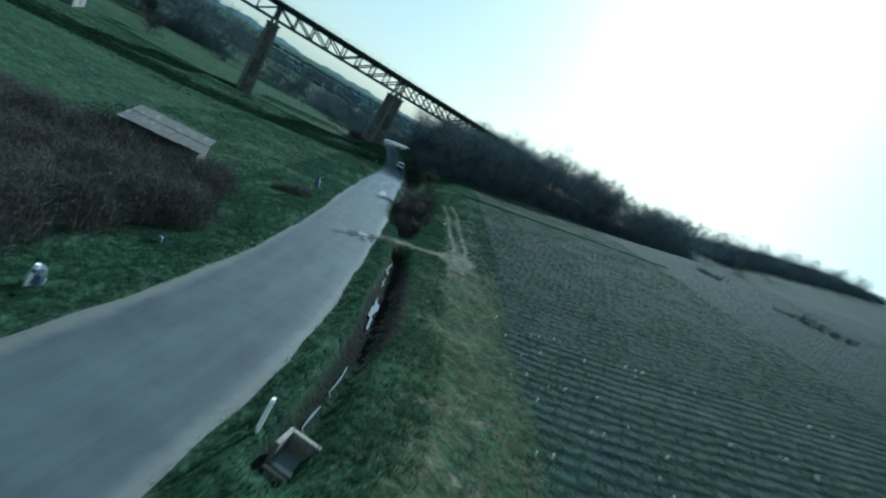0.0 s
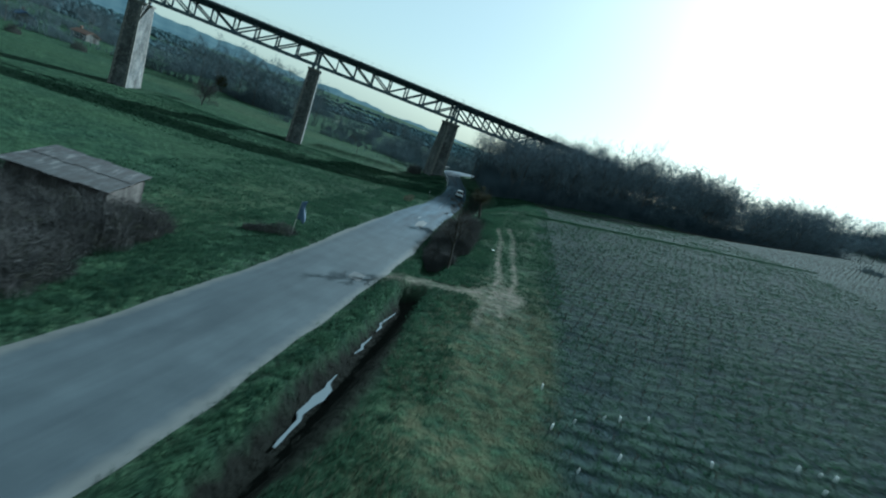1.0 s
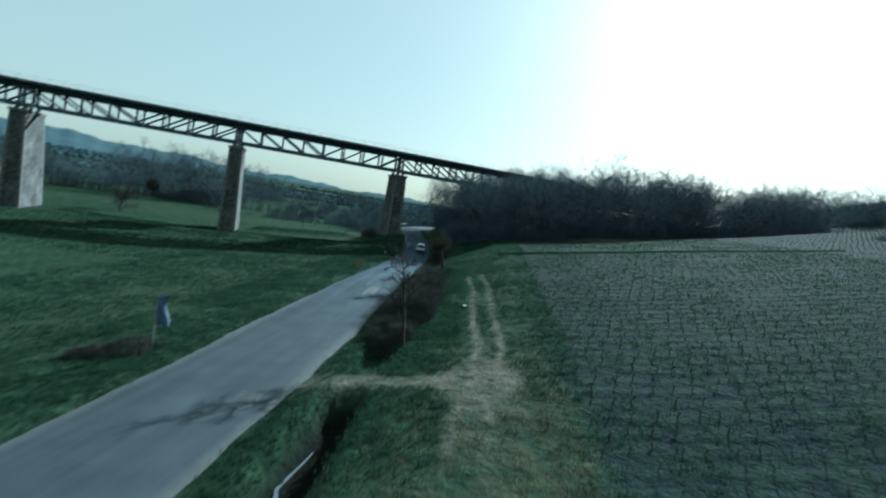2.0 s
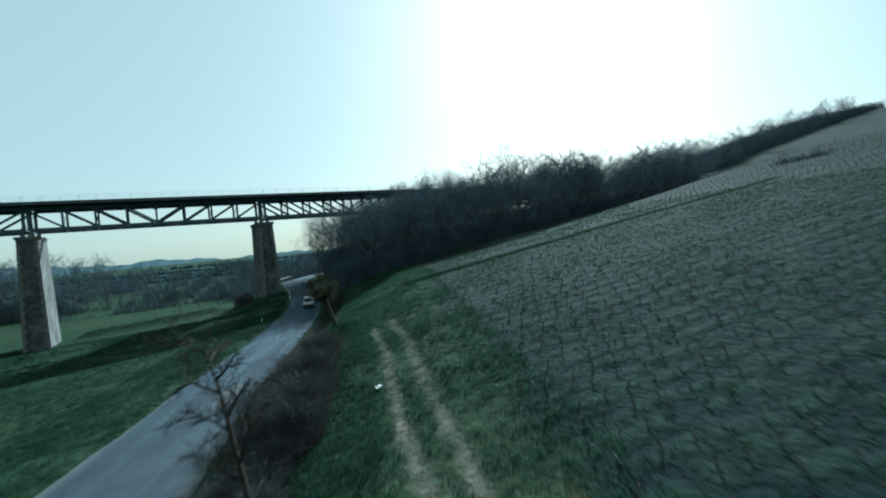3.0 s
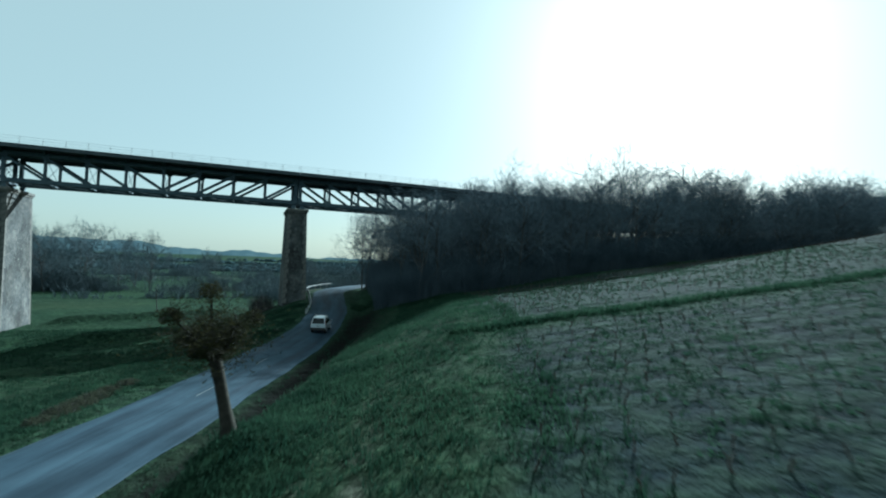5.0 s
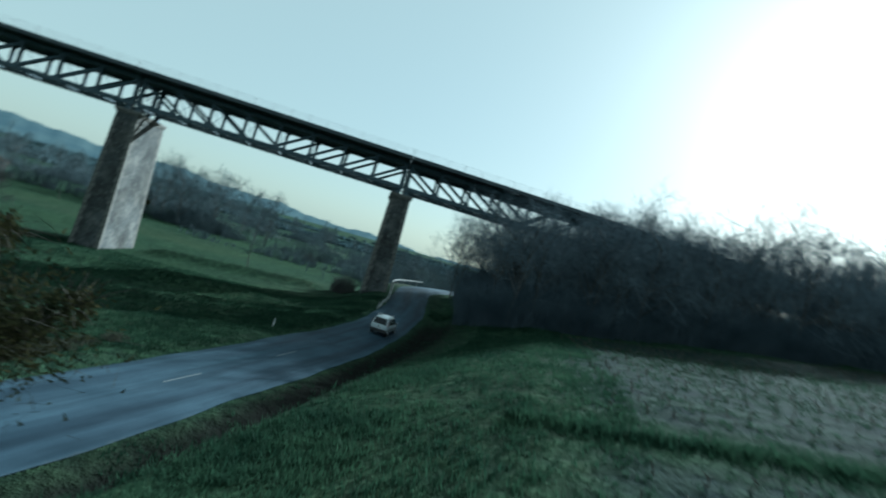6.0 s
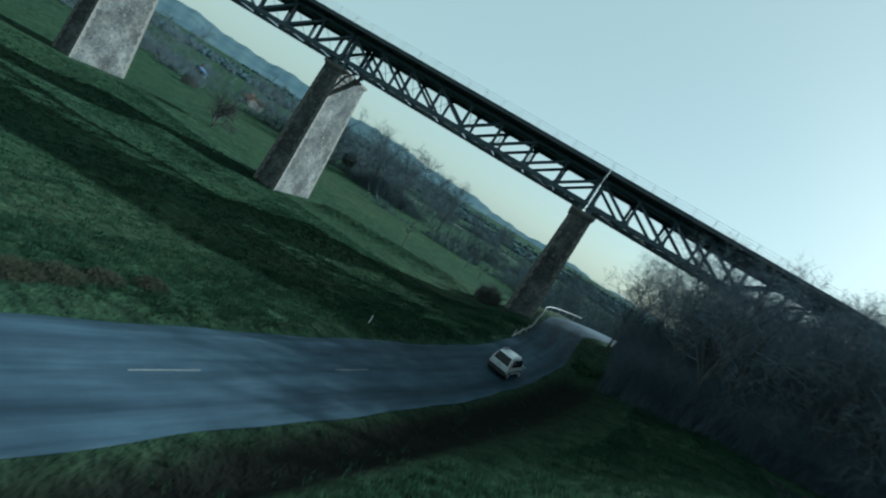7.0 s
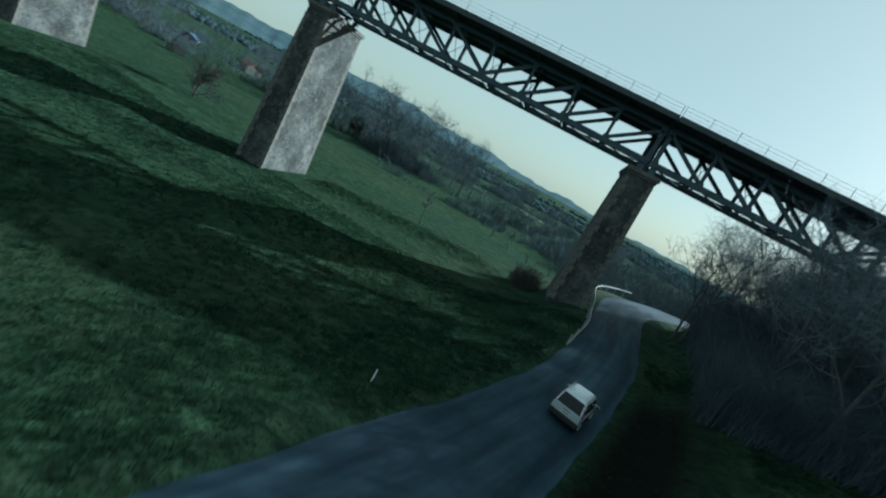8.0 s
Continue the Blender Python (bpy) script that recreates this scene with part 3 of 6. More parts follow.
def strip(name, y0, y1, d0, d1, lift, material, thick=0.0, cols=8):
    """A band that follows the road between two lateral distances."""
    sel = [i for i in range(len(CENTRE)) if y0 <= CENTRE[i, 1] <= y1]
    vs, fs, uv = [], [], []
    run = 0.0
    for n, i in enumerate(sel):
        c, r = CENTRE[i], RIGHT[i]
        hw = half_width(c[1])
        if n:
            run += float(np.linalg.norm(c - CENTRE[sel[n - 1]]))
        for j in range(cols + 1):
            q = d0 + (d1 - d0) * j / cols
            wob = 0.05 * math.sin(run * 0.7 + 2 * q) + 0.03 * math.sin(run * 1.7) if j in (0, cols) else 0.0
            dd = q * hw + (wob if q > 0 else -wob)
            crown = 0.05 * (1 - q * q) if abs(q) <= 1 else 0.0
            vs.append((c[0] + r[0] * dd, c[1] + r[1] * dd, float(road_z(c[1])) + lift + crown - (0.05 if j in (0, cols) and thick else 0.0)))
            uv.append((dd, run))
    w = cols + 1
    for n in range(len(sel) - 1):
        for j in range(cols):
            a = n * w + j
            fs.append((a, a + 1, a + w + 1, a + w))
    me = raw(name, vs, fs, material, True)
    lay = me.uv_layers.new(name="along")
    for p in me.polygons:
        for li in p.loop_indices:
            lay.data[li].uv = uv[me.loops[li].vertex_index]
    return new(name, me)


road = tagged(strip("road", -70, 152, -1.0, 1.0, 0.0, M_ASPHALT, 0.1, 10), "grey worn asphalt country lane with crumbling edges", "road", kind="structure")


def on_road(y, q):
    i = int(np.abs(CENTRE[:120 + 300, 1] - y).argmin())
    c, r, t = CENTRE[i], RIGHT[i], TANGENT[i]
    hw = float(half_width(c[1]))
    z = float(road_z(c[1])) + 0.05 * (1 - (q / hw) ** 2)
    return Vector((c[0] + r[0] * q, c[1] + r[1] * q, z)), math.degrees(math.atan2(t[1], t[0]))


def flat_patch(name, y, q, length, width, material, seed, label):
    rnd = random.Random(seed)
    g = Geo()
    n = 18
    c, a = on_road(y, q)
    for j in range(n):
        t = 2 * math.pi * j / n
        k = 1 + rnd.uniform(-0.18, 0.18)
        sx = math.copysign(abs(math.cos(t)) ** 0.5, math.cos(t)) * length / 2 * k
        sy = math.copysign(abs(math.sin(t)) ** 0.5, math.sin(t)) * width / 2 * k
        g.v.append((sx, sy, 0.012))
    for j in range(n):
        g.v.append((g.v[j][0] * 1.02, g.v[j][1] * 1.04, -0.02))
    g.f.append(tuple(range(n)))
    for j in range(n):
        g.f.append((j, n + j, n + (j + 1) % n, (j + 1) % n))
    ob = g.make(name, material)
    ob.matrix_world = pose(c.x, c.y, c.z, 0, 0, a)
    return tagged(ob, label, "road patch", "repairs in the lane", kind="structure")


# dark patches painted where a tree's shadow falls on the lane
for k, (y, q, ln, wd) in enumerate([(61, 0.9, 4.5, 0.8), (38.5, 1.6, 1.6, 0.8)]):
    flat_patch("asphalt_patch", y, q, ln, wd, M_PATCH, 40 + k, "dark patch on the worn asphalt standing in for tree shadow")
for k, y in enumerate((64.0, 77.5, 84.0)):
    c, a = on_road(y, 0.0)
    g = Geo()
    g.box((1.9, 0.055, 0.008), (0, 0, 0.008))
    ob = g.make("centre_dash", M_PAINTLINE)
    ob.matrix_world = pose(c.x, c.y, c.z, 0, 0, a)
    tagged(ob, "faded white dash of a worn centre line", "road marking", "centre line dashes", kind="structure")


def ditch_water():
    """Narrow broken sheets of water on the ditch floor."""
    rnd = random.Random(5)
    g = Geo()
    spans = [(15.6, 17.4, 0.4), (18.0, 20.6, 0.4), (24.4, 29.0, 1.15), (31.0, 33.4, 0.75), (33.8, 37.2, 0.55)]
    for a, b, full in spans:
        ys = np.arange(a, b, 0.35)
        n0 = len(g.v)
        for j, y in enumerate(ys):
            i = int(np.abs(CENTRE[:, 1] - y).argmin())
            edge = min(j, len(ys) - 1 - j)
            w = (0.05 + 0.11 * (0.5 + 0.5 * math.sin(y * 1.9)) ** 2 + rnd.uniform(0.0, 0.05)) * min(1, 0.25 + edge * 0.3) * full
            off = float(np.interp(y, [24, 28, 31, 38], [5.0, 4.8, 4.72, 4.72])) + 0.06 * math.sin(y * 1.4)
            zz = min(ground_z(CENTRE[i, 0] + RIGHT[i, 0] * (off + o), CENTRE[i, 1] + RIGHT[i, 1] * (off + o)) for o in (-0.1, 0.1)) + 0.13
            for q in (off - w, off + w):
                g.v.append((CENTRE[i, 0] + RIGHT[i, 0] * q, y + RIGHT[i, 1] * q, zz))
        for j in range(len(ys) - 1):
            p = n0 + 2 * j
            g.f.append((p, p + 1, p + 3, p + 2))
    return tagged(g.make("water", M_WATER), "thin broken strip of sky-bright water in the roadside ditch", "water", kind="structure")


ditch_water()

# ---------------------------------------------------------------- viaduct
PIERS = [-60.2, -27.9, 4.4, 35.0, 66.0]
BY, DECK_Z, CHORD_Z = 119.2, 17.45, 13.55
PIER_TOP = 12.95


def bridge_pier(x, foot):
    p = thing("bridge_pier", (x, BY, foot), "tall tapering masonry viaduct pier with pale corner stones", "bridge pier", "viaduct piers")
    top = PIER_TOP - foot
    hb, ht = (1.5 * min(1.1, top / 15.5 * 0.2 + 0.8), 4.0), (1.12, 3.25)
    bm = bmesh.new()
    rings = []
    n = 14
    for j in range(n + 1):
        u = j / n
        zz = -1.0 + (top - 0.35 + 1.0) * u
        a = hb[0] + (ht[0] - hb[0]) * u
        b = hb[1] + (ht[1] - hb[1]) * u
        rings.append([bm.verts.new((sx * a, sy * b, zz)) for sx, sy in ((-1, -1), (1, -1), (1, 1), (-1, 1))])
    for r0, r1 in zip(rings, rings[1:]):
        for j in range(4):
            bm.faces.new((r0[j], r0[(j + 1) % 4], r1[(j + 1) % 4], r1[j]))
    bm.faces.new(rings[-1])
    me = bpy.data.meshes.new("shaft")
    bm.to_mesh(me)
    bm.free()
    me.materials.append(M_STONE)
    sh = new("shaft", me)
    sh.parent = p
    # alternate long and short corner stones, proud of the faces
    stones = int((top - 0.5) / 0.62)
    for sx in (-1, 1):
        for sy in (-1, 1):
            for j in range(stones):
                zc = 0.31 + j * 0.62
                u = (zc + 1.0) / (top + 0.65)
                a = hb[0] + (ht[0] - hb[0]) * u
                b = hb[1] + (ht[1] - hb[1]) * u
                la, lb = (0.34, 0.5) if j % 2 else (0.5, 0.34)
                g = quoin_mesh(la, lb)
                ob = new("corner_stone", g)
                ob.parent = p
                ob.location = (sx * (a - la / 2 + 0.02), sy * (b - lb / 2 + 0.02), zc)
    g = Geo()
    g.box((2 * ht[0] + 0.18, 2 * ht[1] + 0.18, 0.22), (0, 0, top - 0.42))
    g.box((2 * ht[0] + 0.42, 2 * ht[1] + 0.42, 0.34), (0, 0, top - 0.16))
    g.make("cap", M_QUOIN, p, "overhanging stone cap", bevel=0.04)
    for sy in (-2.3, 2.3):
        for sx in (-0.5, 0.5):
            g = Geo()
            g.box((0.55, 0.7, 0.30), (sx, sy, top + 0.15), taper=0.8)
            g.box((0.45, 0.5, 0.30), (sx, sy, top + 0.42))
            g.make("bearing", M_STEEL, p, "steel bridge bearing")
    return p


QUOINS = {}


def quoin_mesh(la, lb):
    if (la, lb) not in QUOINS:
        QUOINS[la, lb] = Geo().box((la, lb, 0.60)).mesh("corner_stone", M_QUOIN)
    return QUOINS[la, lb]


GUSSET = (Geo().box((0.62, 0.02, 0.42), taper=0.6).mesh("gusset_plate", M_STEEL), Geo().box((0.5, 0.02, 0.3)).mesh("gusset_plate", M_STEEL))


def bridge_span(x0, x1, panels=8):
    """A deck truss: two Pratt girders with paired flats, floor beams, bracing, deck and railings."""
    s = thing("bridge_span", (x0, BY, CHORD_Z), "dark painted steel lattice truss span carrying a narrow railed deck", "bridge span", "viaduct spans")
    L = x1 - x0
    g0, g1 = 0.18, L - 0.18
    step = (g1 - g0) / panels
    top, low = 3.12, 0.30
    for y in (-2.3, 2.3):
        g = Geo()
        for o in (-0.19, 0.19):
            g.box((g1 - g0, 0.05, 0.42), (L / 2, y + o, low - 0.02))
            g.box((g1 - g0, 0.16, 0.04), (L / 2, y + o * 1.25, low - 0.25))
        for j in range(0, panels * 3):
            g.box((0.3, 0.36, 0.03), (g0 + (j + 0.5) * step / 3, y, low - 0.28))
        g.make("bottom_chord", M_STEEL, s)
        g = Geo()
        g.box((g1 - g0, 0.5, 0.06), (L / 2, y, top + 0.25))
        for o in (-0.19, 0.19):
            g.box((g1 - g0, 0.05, 0.36), (L / 2, y + o, top + 0.04))
        g.make("top_chord", M_STEEL, s)
        for j in range(panels + 1):
            x = g0 + j * step
            end = j in (0, panels)
            g = Geo()
            w = 0.36 if end else 0.25
            for o in (-0.14, 0.14):
                g.box((w, 0.05, top - low - 0.1), (x + (0.12 if j == 0 else -0.12 if end else 0), y + o, (top + low) / 2))
            for q in range(5):
                g.box((w * 0.7, 0.26, 0.05), (x, y, low + 0.45 + q * 0.5))
            g.make("post", M_STEEL, s)
            for o in (-0.225, 0.225):
                for zz, mesh in ((low + 0.2, GUSSET[0]), (top - 0.16, GUSSET[1])):
                    ob = new("gusset_plate", mesh)
                    ob.parent = s
                    ob.location = (x + (0.15 if j == 0 else -0.15 if end else 0), y + o, zz)
        for j in range(panels):
            a, b = g0 + j * step, g0 + (j + 1) * step
            p, q = ((a, top - 0.2), (b, low + 0.2)) if j < panels / 2 else ((b, top - 0.2), (a, low + 0.2))
            g = Geo()
            for o in (-0.14, 0.14):
                g.beam((p[0], y + o, p[1]), (q[0], y + o, q[1]), 0.27, 0.05, (0, 1, 0))
            g.make("diagonal", M_STEEL, s)
    for j in range(panels + 1):
        x = g0 + j * step
        g = Geo()
        g.box((0.22, 4.6, 0.34), (x, 0, top + 0.44))
        # brackets under the overhanging walkways
        for sy in (-1, 1):
            g.beam((x, sy * 2.4, top + 0.15), (x, sy * 3.95, top + 0.55), 0.10, 0.16, (1, 0, 0))
            g.box((0.14, 1.7, 0.14), (x, sy * 3.2, top + 0.58))
        g.make("floor_beam", M_STEEL, s)
        g = Geo()
        g.beam((x, -2.3, low), (x, 2.3, top - 0.2), 0.03, 0.045, (1, 0, 0))
        g.beam((x, 2.3, low), (x, -2.3, top - 0.2), 0.03, 0.045, (1, 0, 0))
        g.box((0.12, 4.6, 0.12), (x, 0, low - 0.1))
        g.make("cross_frame", M_STEEL, s)
    for j in range(panels):
        a, b = g0 + j * step, g0 + (j + 1) * step
        g = Geo()
        g.beam((a, -2.2, low - 0.15), (b, 2.2, low - 0.15), 0.10, 0.06)
        g.beam((a, 2.2, low - 0.17), (b, -2.2, low - 0.17), 0.10, 0.06)
        g.make("wind_bracing", M_STEEL, s)
    for y in (-1.35, -0.45, 0.45, 1.35):
        Geo().box((g1 - g0, 0.16, 0.26), (L / 2, y, top + 0.50)).make("stringer", M_STEEL, s)
    dk = DECK_Z - CHORD_Z
    g = Geo()
    g.box((L - 0.06, 8.04, 0.16), (L / 2, 0, dk - 0.10))
    g.make("deck", M_DECK, s)
    for sy in (-1, 1):
        Geo().box((L - 0.06, 0.12, 0.42), (L / 2, sy * 4.085, dk - 0.16)).make("edge_girder", M_DECK, s)
        g = Geo()
        for zz in (0.27, 0.54, 0.82):
            g.box((L - 0.1, 0.016, 0.018), (L / 2, sy * 4.02, dk + zz))
        rl = g.make("railing", M_RAIL, s, "thin grey post-and-rail parapet")
        n = int(L / 2)
        for j in range(n + 1):
            ob = new("rail_post", RAIL_POST)
            ob.parent = rl
            ob.location = (0.1 + j * (L - 0.2) / n, sy * 4.02, dk)
    return s


RAIL_POST = Geo().box((0.035, 0.035, 0.86), (0, 0, 0.41)).mesh("rail_post", M_RAIL)
for px in PIERS:
    bridge_pier(px, min(ground_z(px, BY), ground_z(px, BY - 4), ground_z(px, BY + 4)))
for a, b in zip(PIERS, PIERS[1:]):
    bridge_span(a, b)
bridge_span(66.0, 97.0)
bridge_span(-92.5, -60.2)
# ---------------------------------------------------------------- bare trees
def grow(seed, tall, spread, fork=0.28, twigs=6, limbs=8, coarse=1.0):
    """Trunk with limbs, and a crown of branches and twigs, as two meshes; tapered three- to six-sided wood."""
    rnd = random.Random(seed)
    wood, crown = Geo(), Geo()

    def cone(g, p, q, r):
        ax = (q - p).normalized()
        u = ax.orthogonal().normalized()
        w = ax.cross(u)
        n = len(g.v)
        for a in (0, 2.094, 4.189):
            g.v.append(tuple(p + (u * math.cos(a) + w * math.sin(a)) * r))
        g.v.append(tuple(q))
        g.f += [(n, n + 1, n + 3), (n + 1, n + 2, n + 3), (n + 2, n, n + 3)]

    def bend(direction, amount, lift):
        v = direction + Vector((rnd.uniform(-1, 1), rnd.uniform(-1, 1), rnd.uniform(-1, 1))) * amount + Vector((0, 0, lift))
        return v.normalized()

    def branch(p, direction, length, r, level):
        n = (5, 4, 3, 2, 1)[level]
        pts, dirs = [p], [direction]
        for j in range(n):
            direction = bend(direction, (0.07, 0.22, 0.28, 0.3, 0.3)[level], (0.0, 0.10, 0.06, 0.04, 0.03)[level])
            pts.append(pts[-1] + direction * (length / n))
            dirs.append(direction)
        if level < 3:
            g = wood if level < 2 else crown
            g.tube(pts, [r * (1 - 0.8 * j / n) for j in range(n + 1)], (6, 4, 3)[level], cap=False)
        elif level == 3:
            cone(crown, pts[0], pts[-1], r)
        else:
            cone(crown, pts[0], pts[-1], r)
            return
        kids = (limbs, 6, 6, twigs)[level]
        for c in range(kids):
            f = (fork if level == 0 else 0.25) + (1 - (fork if level == 0 else 0.25)) * (c + rnd.uniform(0.1, 0.9)) / kids
            f = min(f, 0.99)
            j = min(int(f * n), n - 1)
            at = pts[j].lerp(pts[j + 1], f * n - j)
            side = dirs[j + 1].orthogonal().normalized()
            side.rotate(Matrix.Rotation(rnd.uniform(0, 6.283) if level else c * 2.4 + rnd.uniform(-0.4, 0.4), 3, dirs[j + 1]))
            out = (dirs[j + 1] * rnd.uniform(0.45, 0.9) + side * rnd.uniform(0.6, 1.0)).normalized()
            shrink = (0.55 * spread * (1.25 - 0.6 * f), 0.58, 0.55, 0.6)[level]
            branch(at, out, length * shrink * rnd.uniform(0.75, 1.2), max(r * (0.46, 0.42, 0.42, 0.6)[level], (0.05, 0.028, 0.016, 0.011)[level] * coarse), level + 1)

    branch(Vector((0, 0, -0.4)), Vector((rnd.uniform(-0.08, 0.08), rnd.uniform(-0.08, 0.08), 1)).normalized(), tall * 0.86 + 0.4, tall * 0.012 + 0.03, 0)
    return wood, crown


def tree_proto(name, seed, tall, spread, label, category, group, fork=0.28, twigs=6, limbs=8, coarse=1.0, twig=None, bark=None):
    t = thing(name, (0, 0, 0), label, category, group)
    w, c = grow(seed, tall, spread, fork, twigs, limbs, coarse)
    w.make("trunk", bark or M_BARK, t)
    c.make("crown", twig or M_TWIG, t)
    return t


def plant(protos, spots, rnd):
    """Sets each tree at a spot (x, y, scale); a kind's first stands at its first spot, the rest are copies."""
    used = set()
    for n, (x, y, s) in enumerate(spots):
        p = protos[n % len(protos)]
        m = pose(x, y, ground_z(x, y) - 0.05, rnd.uniform(-3, 3), rnd.uniform(-3, 3), rnd.uniform(0, 360)) @ Matrix.Diagonal((s, s, s * rnd.uniform(0.92, 1.1), 1))
        if p.name not in used:
            used.add(p.name)
            p.matrix_basis = m
        else:
            clone(p, m)


def clone(p, m):
    c = copy_thing(p, Matrix.Identity(4))
    c.matrix_basis = m
    return c


def leaf_ball(c, rad, n, seed, size=0.07, loose=False):
    r = random.Random(seed)
    g = Geo()
    for _ in range(n):
        v = Vector((r.gauss(0, 1), r.gauss(0, 1), r.gauss(0, 1))).normalized()
        p = Vector(c) + v * rad * (0.35 + 0.65 * r.random() ** 0.4) * (0.85 + 0.25 * math.sin(5 * v.x) * math.sin(4 * v.y + 1))
        if loose:
            p = Vector(c) + Vector((r.gauss(0, 0.62), r.gauss(0, 0.62), r.gauss(0, 0.5))) * rad
        a = Vector((r.uniform(-1, 1), r.uniform(-1, 1), r.uniform(-1, 1))).normalized()
        b = a.orthogonal().normalized()
        s = size * r.uniform(0.6, 1.4)
        k = len(g.v)
        g.v += [tuple(p - a * s), tuple(p + b * s * 0.5), tuple(p + a * s), tuple(p - b * s * 0.5)]
        g.f.append((k, k + 1, k + 2, k + 3))
    return g


rt = random.Random(11)
WOOD_EDGE = ([40, 46, 50, 70, 106, 140, 175, 300], [104, 100, 98.5, 101, 108, 106, 130, 120])


def wood_spots(n, x0, x1, deep, lo, hi, gap, seed):
    r = random.Random(seed)
    out = []
    tries = 0
    while len(out) < n and tries < 6000:
        tries += 1
        x = r.uniform(x0, x1)
        y = float(np.interp(x, *WOOD_EDGE)) + 1.0 + deep * r.random() ** 1.5
        d, k = lateral(x, y)
        if not (d[0] > 4.3) or (y > 140 and x < 75):
            continue
        if any((x - a) ** 2 + (y - b) ** 2 < gap * gap for a, b, _ in out):
            continue
        s = r.uniform(lo, hi)
        if 113 < y < 125.5 and x < 99:
            s = min(s, (12.6 - ground_z(x, y)) / 11.0)
            if s < 0.3:
                continue
        out.append((x, y, s))
    return out


wood_protos = [tree_proto("tree", 100 + j, 10.0, 0.9 + 0.1 * (j % 3), "bare grey winter tree in the hillside wood", "tree", "hillside wood", 0.2 + 0.05 * (j % 3)) for j in range(6)]
near = wood_spots(40, 44, 60, 36, 0.75, 1.05, 2.0, 3) + wood_spots(60, 57, 72, 40, 0.8, 1.08, 1.8, 13) + wood_spots(75, 70, 102, 40, 0.95, 1.28, 2.0, 15)
ridge = wood_spots(95, 98, 158, 30, 0.95, 1.45, 2.0, 4) + wood_spots(30, 140, 215, 40, 0.5, 0.9, 4, 14)
plant(wood_protos, near, rt)
ridge_protos = [tree_proto("tree", 160 + j, 10.0, 0.95 + 0.1 * (j % 2), "bare grey winter tree on the wooded ridge", "tree", "hillside wood", 0.2, 3, 7, 1.5) for j in range(4)]
plant(ridge_protos, ridge, rt)
plant([tree_proto("tree", 131, 11.5, 1.15, "large bare spreading tree beside the lane below the viaduct", "tree", "hillside wood", 0.22, 7, 10)], [(49.6, 129.0, 1.0)], rt)
# taller trees that stand above the wood's outline
tall_protos = [tree_proto("tree", 140 + j, 14.0, 0.62, "tall thin bare tree with balls of mistletoe above the wood", "tree", "hillside wood", 0.4) for j in range(2)]
for j, p in enumerate(tall_protos):
    rb = random.Random(150 + j)
    for k in range(5):
        at = (rb.uniform(-1.5, 1.5), rb.uniform(-1.5, 1.5), rb.uniform(8.5, 12.5))
        leaf_ball(at, rb.uniform(0.3, 0.5), 260, 170 + 5 * j + k, 0.09).make("mistletoe", M_IVY, p, "dark ball of mistletoe")["kind"] = "stuff"
plant(tall_protos,
      [(88, 122, 1.0), (112, 118, 0.95), (97, 119, 0.8), (125, 116, 0.85), (118, 120, 0.9), (133, 121, 0.8)], rt)


def brush(name, spots, tall, material, seed, label, per=1, lean=0.35, thick=0.02, clump=0.0):
    """Many thin upright stems as one mass."""
    r = random.Random(seed)
    xy = np.array(spots)
    zz = height(xy[:, 0], xy[:, 1])
    out, faces = [], []
    lumps = 1 - clump + clump * 1.5 * np.clip(waves(xy[:, 0] * 1.1 + seed, xy[:, 1] * 1.1) + 0.25, -0.1, 1.0)
    for (x, y), z, lump in zip(spots, zz, lumps):
        if lump < 0.08:
            continue
        for _ in range(per):
            h = tall * lump * r.uniform(0.45, 1.15)
            a = r.uniform(0, 6.283)
            q = lean * h * r.random()
            bx, by = x + r.uniform(-0.25, 0.25), y + r.uniform(-0.25, 0.25)
            tx, ty = bx + math.cos(a) * q, by + math.sin(a) * q
            mx, my, mz = bx + math.cos(a) * q * 0.3, by + math.sin(a) * q * 0.3, z + h * 0.55
            w = thick * r.uniform(0.7, 1.6)
            px, py = -math.sin(a) * w, math.cos(a) * w
            n = len(out)
            out += [(bx - px, by - py, z - 0.1), (bx + px, by + py, z - 0.1), (mx + px * 0.7, my + py * 0.7, mz), (mx - px * 0.7, my - py * 0.7, mz), (tx, ty, z + h),
                    (bx + py, by - px, z - 0.1), (bx - py, by + px, z - 0.1)]
            faces += [(n, n + 1, n + 2, n + 3), (n + 3, n + 2, n + 4), (n + 5, n + 6, n + 4)]
            for s in range(2):
                b = r.uniform(0, 6.283)
                l = h * r.uniform(0.25, 0.5)
                f = r.uniform(0.3, 0.8)
                cx, cy, cz = bx + (tx - bx) * f, by + (ty - by) * f, z + h * f
                k = len(out)
                out += [(cx, cy, cz), (cx, cy, cz + w * 2), (cx + math.cos(b) * l, cy + math.sin(b) * l, cz + l * 0.8)]
                faces.append((k, k + 1, k + 2))
    return tagged(new(name, raw(name, out, faces, material)), label, "undergrowth", kind="stuff")


def edge_band(n, x0, x1, deep, seed):
    r = random.Random(seed)
    out = []
    while len(out) < n:
        x = r.uniform(x0, x1)
        y = float(np.interp(x, *WOOD_EDGE)) + deep * r.random() ** 1.3
        out.append((x, y))
    xy = np.array(out)
    d, _ = lateral(xy[:, 0], xy[:, 1])
    return [p for p, q in zip(out, d) if q > 5.2]


brush("undergrowth", edge_band(27000, 41, 112, 34, 8), 4.0, M_UNDER, 8, "dense dark leafless undergrowth under the hillside trees", 2, 0.6, 0.010)
